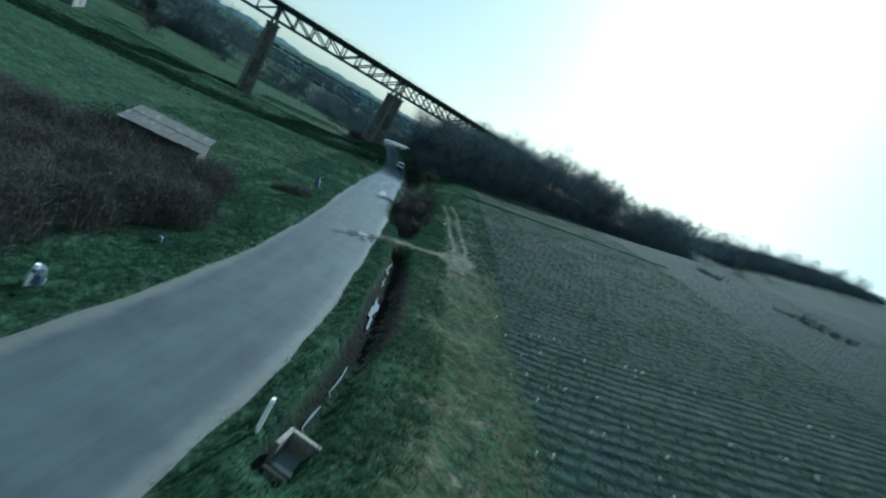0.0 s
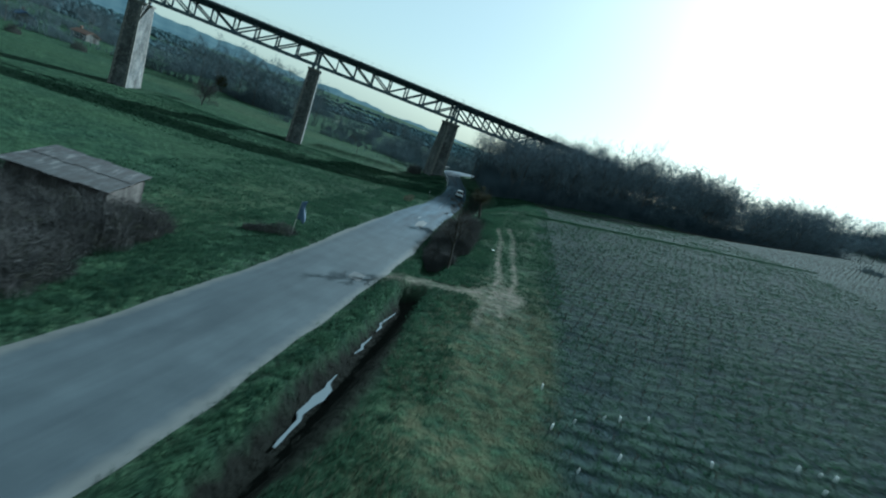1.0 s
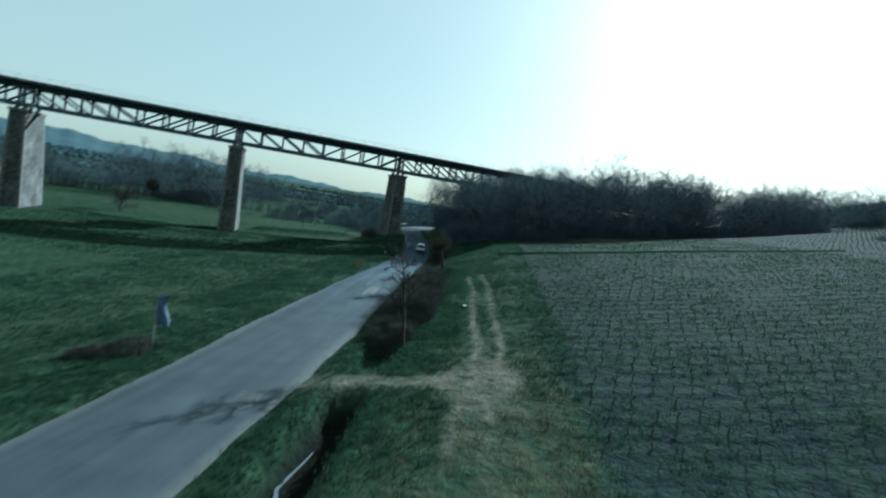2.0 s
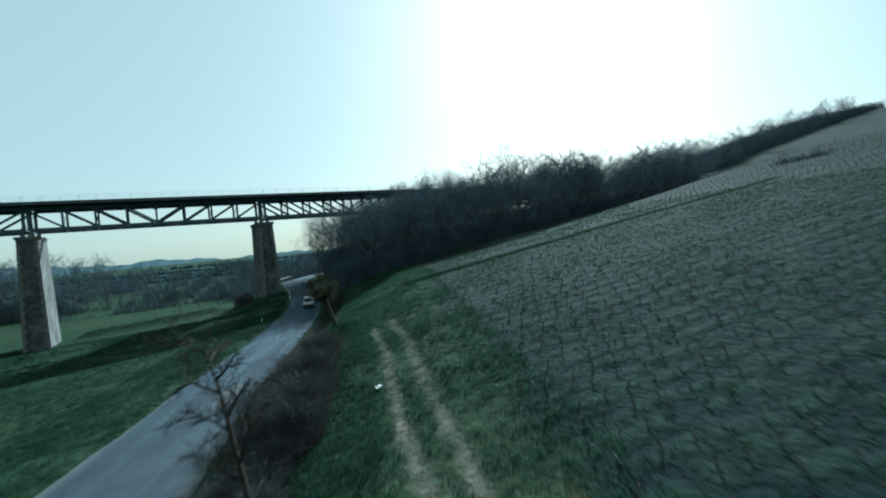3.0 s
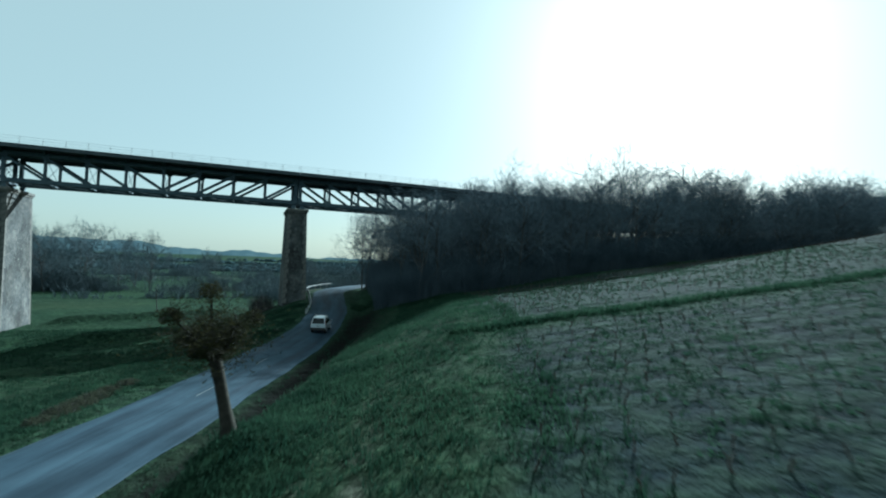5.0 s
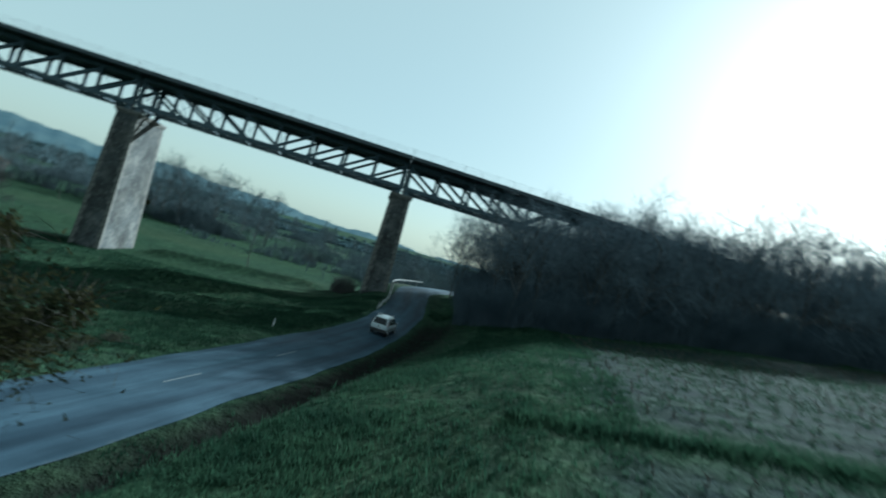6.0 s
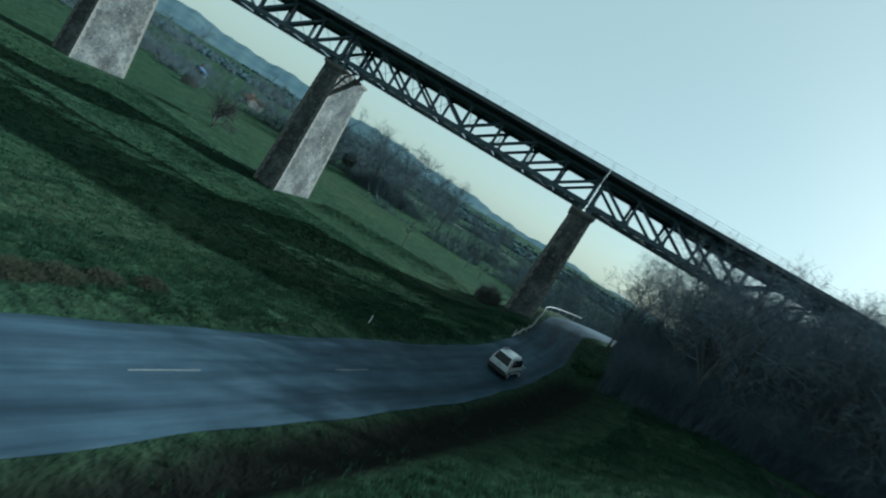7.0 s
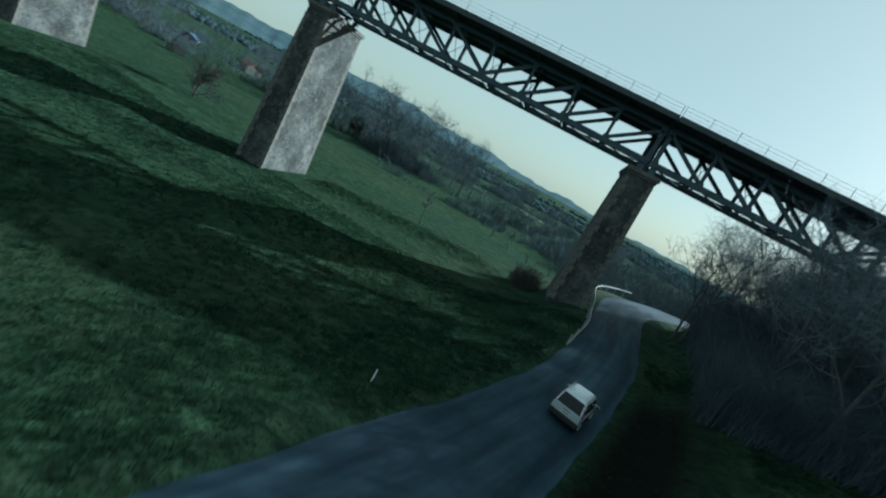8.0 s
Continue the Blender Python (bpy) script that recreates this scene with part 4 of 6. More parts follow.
brush("undergrowth", edge_band(17000, 90, 165, 34, 9), 4.8, M_UNDER, 9, "dense dark leafless undergrowth along the ridge", 1, 0.5, 0.05)


# ---------------------------------------------------------------- thickets
def thicket(name, spots, label, tall, seed, group="", radius=1.6, stems=420, straw=0.12, girth=0.0095):
    """Rounded heaps of arching bare shoots; each heap is a thing with dark canes and pale dead stalks."""
    for n, (x, y, s) in enumerate(spots):
        r = random.Random(seed + n)
        t = thing(name, (x, y, ground_z(x, y)), label, "bush", group)
        for pname, share, material in (("canopy", 1 - straw, M_SCRUB), ("dead_growth", straw, M_STRAW)):
            out, faces = [], []
            for _ in range(int(stems * share)):
                a, q = r.uniform(0, 6.283), radius * s * math.sqrt(r.random())
                bx, by = math.cos(a) * q, math.sin(a) * q
                dome = max(0.15, 1 - (q / (radius * s * 1.08)) ** 2) ** 0.5
                h = tall * s * dome * r.uniform(0.55, 1.12)
                b = r.uniform(0, 6.283)
                arch = h * r.uniform(0.1, 0.7)
                p0 = Vector((bx, by, -0.2))
                p1 = Vector((bx + math.cos(b) * arch * 0.35, by + math.sin(b) * arch * 0.35, h * 0.75))
                p2 = Vector((bx + math.cos(b) * arch, by + math.sin(b) * arch, h * r.uniform(0.75, 1.0)))
                w = girth * r.uniform(0.5, 1.5)
                sx, sy = -math.sin(b) * w, math.cos(b) * w
                k = len(out)
                out += [(p0.x - sx, p0.y - sy, p0.z), (p0.x + sx, p0.y + sy, p0.z), (p1.x + sx, p1.y + sy, p1.z), (p1.x - sx, p1.y - sy, p1.z), tuple(p2), (p1.x, p1.y, p1.z - 2.5 * w)]
                faces += [(k, k + 1, k + 2, k + 3), (k + 3, k + 2, k + 4), (k + 3, k + 5, k + 4)]
                for _ in range(2):
                    f, c, l = r.uniform(0.3, 1.0), r.uniform(0, 6.283), r.uniform(0.2, 0.55) * s
                    e = p0.lerp(p1, f)
                    k = len(out)
                    out += [(e.x, e.y, e.z), (e.x, e.y, e.z + girth * 2.4), (e.x + math.cos(c) * l, e.y + math.sin(c) * l, e.z + l * r.uniform(0.0, 0.7))]
                    faces.append((k, k + 1, k + 2))
            ob = new(pname, raw(pname, out, faces, material))
            ob.parent = t


r = random.Random(21)
barn_scrub = []
for _ in range(6000):
    if len(barn_scrub) >= 95:
        break
    x, y = r.uniform(-22, 2), r.uniform(19.5, 40.5)
    d, _k = lateral(x, y)
    if x > np.interp(y, [19.5, 24.1, 26.5, 28.6, 37.4, 40.5], [-7.2, -4.9, -3.0, -0.7, 0.3, -0.4]) or d[0] < -24:
        continue
    if -6.6 < x < 0.0 and 37.6 - 0.18 * (x + 3.3) < y:
        continue
    if any((x - a) ** 2 + (y - b) ** 2 < 1.45 ** 2 for a, b, _ in barn_scrub):
        continue
    barn_scrub.append((x, y, r.uniform(0.8, 1.2)))
barn_scrub += [(0.5, 38.0, 0.8), (0.8, 39.6, 0.7), (-0.3, 37.0, 0.9)]
barn_scrub = [(x + 0.6, y - 0.8, q) for x, y, q in barn_scrub]
barn_scrub += [(-5.0, 37.1, 0.85), (-3.8, 36.9, 0.8), (-2.6, 36.6, 0.85), (-1.4, 36.4, 0.8), (-0.3, 36.2, 0.75)]
thicket("bramble_thicket", barn_scrub, "tangled leafless bramble and blackthorn thicket beside the shed", 2.4, 300, "brambles round the shed", 1.7, 950, 0.05, 0.007)

ditch_scrub = []
for y in np.arange(46.4, 61.0, 0.58):
    i = int(np.abs(CENTRE[:, 1] - y).argmin())
    for q in (r.uniform(4.3, 5.0), r.uniform(5.2, 6.2)):
        ditch_scrub.append((CENTRE[i, 0] + RIGHT[i, 0] * q, y + RIGHT[i, 1] * q, r.uniform(0.75, 1.1) * (0.45 + 0.55 * float(step01(45, 54, y)))))
thicket("roadside_thicket", ditch_scrub, "brown leafless scrub filling the ditch beside the lane", 2.3, 400, "scrub along the ditch", 1.1, 1500, 0.04, 0.0055)

# small bare tree in the ditch scrub
plant([tree_proto("small_tree", 507, 6.4, 0.34, "slender bare ash tree growing from the ditch scrub", "tree", "", 0.38, 5, 9, 0.8, M_DARKBARK, M_DARKBARK)], [(20.5, 43.4, 0.95)], rt)


# ---------------------------------------------------------------- pollard with mistletoe
def pollard():
    x, y = 29.15, 64.45
    t = thing("pollard_tree", (x, y, ground_z(x, y) - 0.05), "leaning pollard tree hung with dense balls of mistletoe", "tree")
    t.scale = (1.0, 1.0, 0.87)
    g = Geo()
    trunk = [(0.04, -0.04, -0.3), (0.0, 0.0, 0.2), (-0.12, 0.08, 0.8), (-0.24, 0.2, 1.4), (-0.38, 0.34, 2.0), (-0.46, 0.42, 2.5)]
    g.tube(trunk, [0.27, 0.19, 0.155, 0.15, 0.165, 0.13], 9)
    g.make("trunk", M_DARKBARK, t, "dark ivy-stained trunk", True)
    rp = random.Random(66)
    tips = []
    for k, (a, l, rise) in enumerate(((0.2, 0.95, 0.75), (1.3, 0.85, 0.35), (2.6, 0.85, 0.55), (3.5, 1.0, 0.9), (4.6, 0.9, 0.30), (5.5, 0.8, 1.05), (2.1, 0.25, 1.55))):
        p = Vector(trunk[-1]) + Vector((0, 0, -0.2 * (k % 3)))
        m = p + Vector((math.cos(a) * l * 0.5, math.sin(a) * l * 0.5, rise * 0.3))
        e = p + Vector((math.cos(a) * l, math.sin(a) * l, rise))
        Geo().tube([p, m, e], [0.085, 0.055, 0.022], 5).make("limb", M_DARKBARK, t)
        tips += [e, m]
        for q in range(20):
            f = e + Vector((rp.uniform(-0.6, 0.6), rp.uniform(-0.6, 0.6), rp.uniform(-0.4, 0.5)))
            Geo().tube([e, e.lerp(f, 0.5) + Vector((0, 0, 0.06)), f], [0.012, 0.008, 0.003], 3).make("twig", M_DARKBARK, t)
    for k, e in enumerate(tips):
        rad = 0.22 + 0.14 * rp.random()
        leaf_ball(e, rad, 500, 60 + k, 0.036, k % 3 == 1).make("mistletoe", M_IVY, t, "yellow-green ball of mistletoe")["kind"] = "stuff"
    # a haze of thin shoots and hanging dead leaves round the whole crown
    g, lv = Geo(), Geo()
    for k in range(4200):
        p = Vector((rp.gauss(-0.5, 0.55), rp.gauss(0.45, 0.55), rp.gauss(2.75, 0.5)))
        if p.z < 1.7:
            continue
        q = p + Vector((rp.uniform(-0.35, 0.35), rp.uniform(-0.35, 0.35), rp.uniform(-0.15, 0.4)))
        side = (q - p).orthogonal().normalized() * (0.004 if k % 2 else 0.022)
        o = g if k % 2 else lv
        if o is lv:
            q = p.lerp(q, 0.3)
        n = len(o.v)
        o.v += [tuple(p - side), tuple(p + side), tuple(q)]
        o.f.append((n, n + 1, n + 2))
    g.make("brushwood", M_DARKBARK, t, "fine dark shoots")["kind"] = "stuff"
    lv.make("foliage", M_IVY, t, "withered brown-green leaves")["kind"] = "stuff"


pollard()


# ---------------------------------------------------------------- vineyard
def vine_geo(seed, tall=0.46):
    r = random.Random(seed)
    g = Geo()
    p = [Vector((0, 0, -0.1))]
    for j in range(3):
        p.append(p[-1] + Vector((r.uniform(-0.07, 0.07), r.uniform(-0.07, 0.07), tall * 0.27)))
    g.tube(p, [0.044, 0.036, 0.032, 0.036], 4, cap=False)
    for sx in (-1, 1):
        e = p[-1] + Vector((sx * r.uniform(0.08, 0.2), r.uniform(-0.1, 0.1), r.uniform(0.05, 0.2)))
        g.tube([p[-1], e], [0.024, 0.010], 3, cap=False)
    return g


VINES = [vine_geo(700 + j) for j in range(7)]


def vine_far(seed, tall=0.46):
    """The same stock with fewer faces, for the distant rows."""
    r = random.Random(seed)
    g = Geo()
    k = Vector((r.uniform(-0.05, 0.05), r.uniform(-0.05, 0.05), tall * 0.5))
    e = Vector((r.uniform(-0.14, 0.14), r.uniform(-0.14, 0.14), tall))
    g.tube([(0, 0, -0.1), k, e], [0.044, 0.036, 0.022], 3, cap=False)
    return g


VINES_FAR = [vine_far(720 + j) for j in range(7)]
VINE_MESH = [g.mesh("vine", M_VINE) for g in VINES]


def vineyard():
    r = np.random.RandomState(5)
    pts = []
    # lower parcel: rows run uphill across the slope
    gx, gy = np.meshgrid(np.arange(10, 240, 0.72), np.arange(-40, 160, 1.15))
    x = gx.ravel() + r.normal(0, 0.07, gx.size)
    y = gy.ravel() + r.normal(0, 0.07, gx.size) - (gx.ravel() - 40) * 0.40
    side = (y - 68.3) + (x - 38.5) * 0.38
    a = (side < -1.1) & (y > 26.2 - 0.46 * (x - 19.3))
    pts.append(np.stack([x[a], y[a]], 1))
    # nearest parcel: rows run straight down to the lane
    nx, ny = np.meshgrid(np.arange(8, 120, 0.8), np.arange(-12, 100, 1.15))
    x = nx.ravel() + r.normal(0, 0.07, nx.size)
    y = ny.ravel() + r.normal(0, 0.07, nx.size) - (nx.ravel() - 18.9) * 0.46
    a = y < 25.4 - 0.46 * (x - 19.3)
    pts.append(np.stack([x[a], y[a]], 1))
    # upper parcel: rows run with the lane
    ux, uy = np.meshgrid(np.arange(-40, 60, 0.7), np.arange(-10, 70, 1.0))
    c, s = math.cos(radians(-22)), math.sin(radians(-22))
    x = 52 + ux.ravel() * c - uy.ravel() * s + r.normal(0, 0.08, ux.size)
    y = 66 + ux.ravel() * s + uy.ravel() * c + r.normal(0, 0.08, ux.size)
    side = (y - 68.3) + (x - 38.5) * 0.38
    a = side > 1.0
    pts.append(np.stack([x[a], y[a]], 1))
    p = np.concatenate(pts)
    d, k = lateral(p[:, 0], p[:, 1])
    keep = (field_mask(p[:, 0], p[:, 1], d, k) > 0.7) & (d < 205) & (r.random_sample(len(p)) < 0.93)
    keep &= p[:, 1] > -8
    p, d = p[keep], d[keep]
    z = height(p[:, 0], p[:, 1])
    near = np.hypot(p[:, 0] - 27, p[:, 1] - 44)
    order = np.argsort(near)
    root = thing("vineyard", (27, 44, ground_z(27, 44)), "rows of pruned leafless vine stocks on weedy chalk soil", "vineyard")
    rr = random.Random(6)
    for i in order[:290]:
        ob = new("vine", VINE_MESH[rr.randrange(7)])
        ob.parent = root
        ob.matrix_parent_inverse = root.matrix_world.inverted()
        ob.matrix_basis = pose(p[i, 0], p[i, 1], z[i], rr.uniform(-8, 8), rr.uniform(-8, 8), rr.uniform(0, 360)) @ Matrix.Diagonal((0.8, 0.8, rr.uniform(0.45, 0.75), 1))
    base = [(np.array(g.v), g.f) for g in VINES]
    stub = [(np.array(g.v), g.f) for g in VINES_FAR]
    vs, fs = [], []
    n = 0
    for i in order[290:]:
        gv, gf = (base if near[i] < 55 else stub)[rr.randrange(7)]
        a, s = rr.uniform(0, 6.283), rr.uniform(0.42, 0.7)
        rot = np.array([[math.cos(a), -math.sin(a), 0], [math.sin(a), math.cos(a), 0], [0, 0, 1]])
        vs.append(gv @ rot.T * s + np.array([p[i, 0], p[i, 1], z[i]]))
        fs += [tuple(n + q for q in f) for f in gf]
        n += len(gv)
    rest = new("far_vines", raw("far_vines", np.concatenate(vs).tolist(), fs, M_VINE))
    rest.parent = root
    rest.matrix_parent_inverse = root.matrix_world.inverted()
    tagged(rest, kind="stuff")


vineyard()

# white growing sleeves on young vines
sleeve = Geo()
sleeve.tube([(0, 0, 0.05), (0.01, 0, 0.2), (0, 0, 0.36)], [0.035, 0.04, 0.035], 7)
SLEEVE = sleeve.mesh("vine_sleeve", M_WHITE, True)
r = random.Random(77)
spots = [(20.2, 25.7), (20.4, 23.3), (21.9, 23.7), (22.5, 23.5), (23.8, 23.5), (19.0, 20.5), (19.2, 22.8), (16.7, 18.0), (24.3, 20.7), (21.5, 16.4),
         (18.6, 17.1), (18.4, 13.3), (21.4, 13.8), (21.5, 11.5), (27.6, 12.5), (14.0, 11.7), (14.7, 11.5), (19.7, 10.3), (28.3, 20.1)]
while len(spots) < 36:
    x, y = r.uniform(13, 46), r.uniform(8, 24)
    d, _k = lateral(x, y)
    if d[0] > 13.5 and y < 25 - 0.46 * (x - 19.3):
        spots.append((x, y))
for x, y in spots:
    s = r.uniform(0.55, 0.85)
    ob = new("vine_sleeve", SLEEVE)
    ob.matrix_world = pose(x, y, ground_z(x, y), r.uniform(-12, 12), r.uniform(-12, 12), 0) @ Matrix.Diagonal((s, s, s, 1))
    tagged(ob, "white plastic growing sleeve round a young vine", "plant guard", "white vine sleeves")


# ---------------------------------------------------------------- grass
def grass(name, n, y0, y1, d0, d1, tall, seed, label, material=None, thick=0.02):
    r = np.random.RandomState(seed)
    i = r.randint(0, len(CENTRE), n * 3)
    i = i[(CENTRE[i, 1] > y0) & (CENTRE[i, 1] < y1)][:n]
    n = len(i)
    q = r.uniform(d0, d1, n)
    j = r.uniform(-0.5, 0.5, n)
    x = CENTRE[i, 0] + RIGHT[i, 0] * q + TANGENT[i, 0] * j * 1.2
    y = CENTRE[i, 1] + RIGHT[i, 1] * q + TANGENT[i, 1] * j * 1.2
    d, k = lateral(x, y)
    keep = (np.abs(d) > half_width(CENTRE[k, 1]) + 0.05) & (track_mask(d, CENTRE[k, 1]) < 0.35) & ~((np.abs(np.abs(d - track_line(CENTRE[k, 1])) - 0.60) < 0.22) & (CENTRE[k, 1] > 36) & (CENTRE[k, 1] < 64)) & (ditch_shape(d, CENTRE[k, 1]) * (d > 0) < 0.5)
    keep &= ditch_mud(d, CENTRE[k, 1]) < 0.45
    # rank growth below the bank, thinned further to paint the wood's shade
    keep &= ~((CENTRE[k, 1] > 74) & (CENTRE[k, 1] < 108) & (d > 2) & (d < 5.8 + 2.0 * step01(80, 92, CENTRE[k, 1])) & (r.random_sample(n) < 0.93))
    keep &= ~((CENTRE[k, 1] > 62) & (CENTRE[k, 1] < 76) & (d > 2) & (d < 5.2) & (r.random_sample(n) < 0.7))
    # grow in clumps
    keep &= (waves(x * 3.1, y * 2.7) + r.normal(0, 0.5, n)) > -0.55
    x, y = x[keep], y[keep]
    z = height(x, y)
    n = len(x)
    vs, fs = [], []
    lush = r.uniform(0.45, 1.3, n)
    for b in range(8):
        a = r.uniform(0, 6.283, n)
        h = tall * lush * r.uniform(0.6, 1.15, n)
        w = thick * r.uniform(0.7, 1.5, n)
        bx, by = x + r.normal(0, 0.10, n), y + r.normal(0, 0.10, n)
        lx, ly = np.cos(a) * h * 0.55, np.sin(a) * h * 0.55
        px, py = -np.sin(a) * w, np.cos(a) * w
        v = np.stack([np.stack([bx - px, by - py, z - 0.03], 1), np.stack([bx + px, by + py, z - 0.03], 1), np.stack([bx + lx, by + ly, z + h * 0.85], 1)], 1)
        f = np.arange(3 * n).reshape(n, 3) + sum(len(q) for q in vs)
        vs.append(v.reshape(-1, 3))
        fs.append(f)
    return tagged(new(name, raw(name, np.concatenate(vs), np.concatenate(fs), material or M_BLADE)), label, "grass", kind="stuff")


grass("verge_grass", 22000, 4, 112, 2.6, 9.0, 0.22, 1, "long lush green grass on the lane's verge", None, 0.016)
grass("verge_grass", 22000, 4, 112, -9.5, -2.6, 0.22, 2, "long lush green grass on the lane's verge", None, 0.018)
grass("bank_grass", 18000, 40, 104, 6.0, 14.5, 0.17, 3, "rough green grass on the bank below the vineyard", None, 0.016)
grass("dry_grass", 4500, 6, 42, 6.5, 13.5, 0.22, 4, "pale dry winter grass between ditch and vineyard", M_STRAW, 0.012)
grass("meadow_grass", 18000, 10, 110, -24, -9, 0.19, 5, "grazed tufts of meadow grass", None, 0.024)
grass("meadow_grass", 13000, 66, 112, -62, -22, 0.2, 7, "coarse tufts of meadow grass", None, 0.034)
grass("field_weeds", 30000, 14, 98, 13.0, 46, 0.10, 6, "low green weeds between the vine rows", None, 0.02)


def parcel_edge():
    """A low ridge of rank grass between the two vineyard parcels."""
    r0 = np.random.RandomState(19)
    n = 9000
    x = 37.0 + 34 * r0.random_sample(n) ** 1.4
    y = 68.3 - (x - 38.5) * 0.38 + r0.normal(0, 0.26, n)
    z = height(x, y)
    a, h, w = r0.uniform(0, 6.283, n), r0.uniform(0.10, 0.28, n), r0.uniform(0.012, 0.028, n)
    px, py = -np.sin(a) * w, np.cos(a) * w
    v = np.stack([np.stack([x - px, y - py, z - 0.03], 1), np.stack([x + px, y + py, z - 0.03], 1), np.stack([x + np.cos(a) * h * 0.5, y + np.sin(a) * h * 0.5, z + h], 1)], 1)
    return tagged(new("boundary_grass", raw("boundary_grass", v.reshape(-1, 3), np.arange(3 * n).reshape(n, 3), M_BLADE)), "ridge of rank grass dividing two vineyard parcels", "grass", kind="stuff")


parcel_edge()


# ---------------------------------------------------------------- shed
def shed():
    cx, cy = -2.7, 39.6
    gz = ground_z(cx, cy)
    a = math.degrees(math.atan2(-0.9, 5.05))
    t = thing("shed", (cx, cy, gz), "low old board shed under a rusty corrugated iron roof", "shed", "", a)
    eave = 1.0 - gz
    Lx, Ly = 5.1, 4.0
    for sy, hgt in ((-1, eave - 0.12), (1, eave + 0.22)):
        n = 22
        for j in range(n):
            g = Geo().box((Lx / n * 0.9, 0.04, hgt), (-Lx / 2 + (j + 0.5) * Lx / n, sy * (Ly / 2 - 0.25), hgt / 2 - 0.05))
            g.make("wall_board", M_WOOD, t)
    for sx in (-1, 1):
        n = 15
        for j in range(n):
            y = -Ly / 2 + 0.25 + (j + 0.5) * (Ly - 0.5) / n
            h = eave - 0.12 + 0.34 * (y + Ly / 2) / Ly
            Geo().box((0.04, (Ly - 0.5) / n * 0.9, h), (sx * (Lx / 2 - 0.05), y, h / 2 - 0.05)).make("wall_board", M_WOOD, t)
    for sx in (-1, 0, 1):
        for sy in (-1, 1):
            Geo().box((0.14, 0.14, eave), (sx * (Lx / 2 - 0.12), sy * (Ly / 2 - 0.35), eave / 2 - 0.1)).make("corner_post", M_WOOD, t)
    # overlapping corrugated sheets, some slipped
    rs = random.Random(3)
    n = 7
    for j in range(n):
        for row in range(2):
            w = 0.86
            g = Geo()
            m = 17
            y0, y1 = (-Ly / 2 - 0.15, 0.2) if row == 0 else (0.05, Ly / 2 + 0.15)
            slip = rs.uniform(-0.08, 0.08)
            for y in (y0 + slip, y1 + slip):
                for q in range(m):
                    xx = -Lx / 2 - 0.2 + j * (Lx + 0.4 - w) / (n - 1) + q * w / (m - 1)
                    zz = eave + 0.05 + 0.085 * (y + Ly / 2) + 0.022 * math.cos(q * math.pi) + row * 0.03 + (j % 2) * 0.012
                    g.v.append((xx, y, zz))
            for q in range(m - 1):
                g.f.append((q, q + 1, m + q + 1, m + q))
            ob = g.make("roof_sheet", M_TIN, t, "rust-stained corrugated sheet")
            sol = ob.modifiers.new("thickness", 'SOLIDIFY')
            sol.thickness = 0.006
    for y in (-Ly / 2 + 0.1, 0.0, Ly / 2 - 0.1):
        Geo().box((Lx + 0.3, 0.08, 0.10), (0, y, eave - 0.04 + 0.085 * (y + Ly / 2))).make("purlin", M_WOOD, t)


shed()


# ---------------------------------------------------------------- culvert, posts, signs
def culvert():
    """Two raised concrete walls meet in a corner over a sunk chamber that opens towards the grass."""
    x, y, z = 4.55, 12.33, 0.10
    a = -38.0
    t = thing("culvert_box", (x, y, z - 0.95), "square concrete culvert box with an open top by the ditch", "culvert", "", a)
    for name, size, at in (("wall", (1.45, 0.17, 1.0), (0.64, -0.085, 0.45)), ("wall", (0.17, 1.0, 1.0), (-0.085, -0.50, 0.45)),
                           ("wall", (1.45, 0.15, 0.3), (0.64, -1.20, 0.1)), ("wall", (0.15, 0.95, 0.34), (1.30, -0.65, 0.12)),
                           ("floor_slab", (1.2, 0.95, 0.1), (0.61, -0.65, 0.05))):
        Geo().box(size, at).make(name, M_CONCRETE, t, bevel=0.025)
    Geo().box((1.18, 0.93, 0.02), (0.61, -0.65, 0.3)).make("standing_water", M_WATER, t, "dull standing water")


culvert()


def delineator(x, y, tall, label, blue=False, lean=(0, 0), thin=False, plain=False):
    t = thing("marker_post", (x, y, ground_z(x, y) - 0.05), label, "marker post", "roadside marker posts")
    t.matrix_world = t.matrix_world @ pose(0, 0, 0, lean[0], lean[1], 30)
    g = Geo()
    w = 0.028 if thin else 0.085
    n = len(g.v)
    for zz in (0, tall - 0.06, tall):
        k = 1.0 if zz < tall else 0.8
        for j in range(10):
            a = 2 * math.pi * j / 10
            g.v.append((math.cos(a) * w * k, math.sin(a) * w * 0.7 * k, zz))
    for q in range(2):
        for j in range(10):
            g.f.append((q * 10 + j, q * 10 + (j + 1) % 10, q * 10 + 10 + (j + 1) % 10, q * 10 + 10 + j))
    g.f.append(tuple(20 + j for j in range(10)))
    g.make("post", M_WHITE, t)
    if thin or plain:
        return t
    g = Geo()
    g.tube([(0, 0, tall - 0.32), (0, 0, tall - 0.18)], [0.094, 0.094], 12)
    g.make("band", M_BLUE if blue else M_RED, t, "coloured reflective band")
    return t


delineator(3.2, 11.85, 1.25, "plain white plastic roadside marker post by the culvert", plain=True)
delineator(28.7, 90.2, 0.55, "thin plain white marker post in the shaded verge", thin=True)
delineator(-3.95, 17.05, 0.95, "blue and white marker post in the verge grass", True, (6, 3))


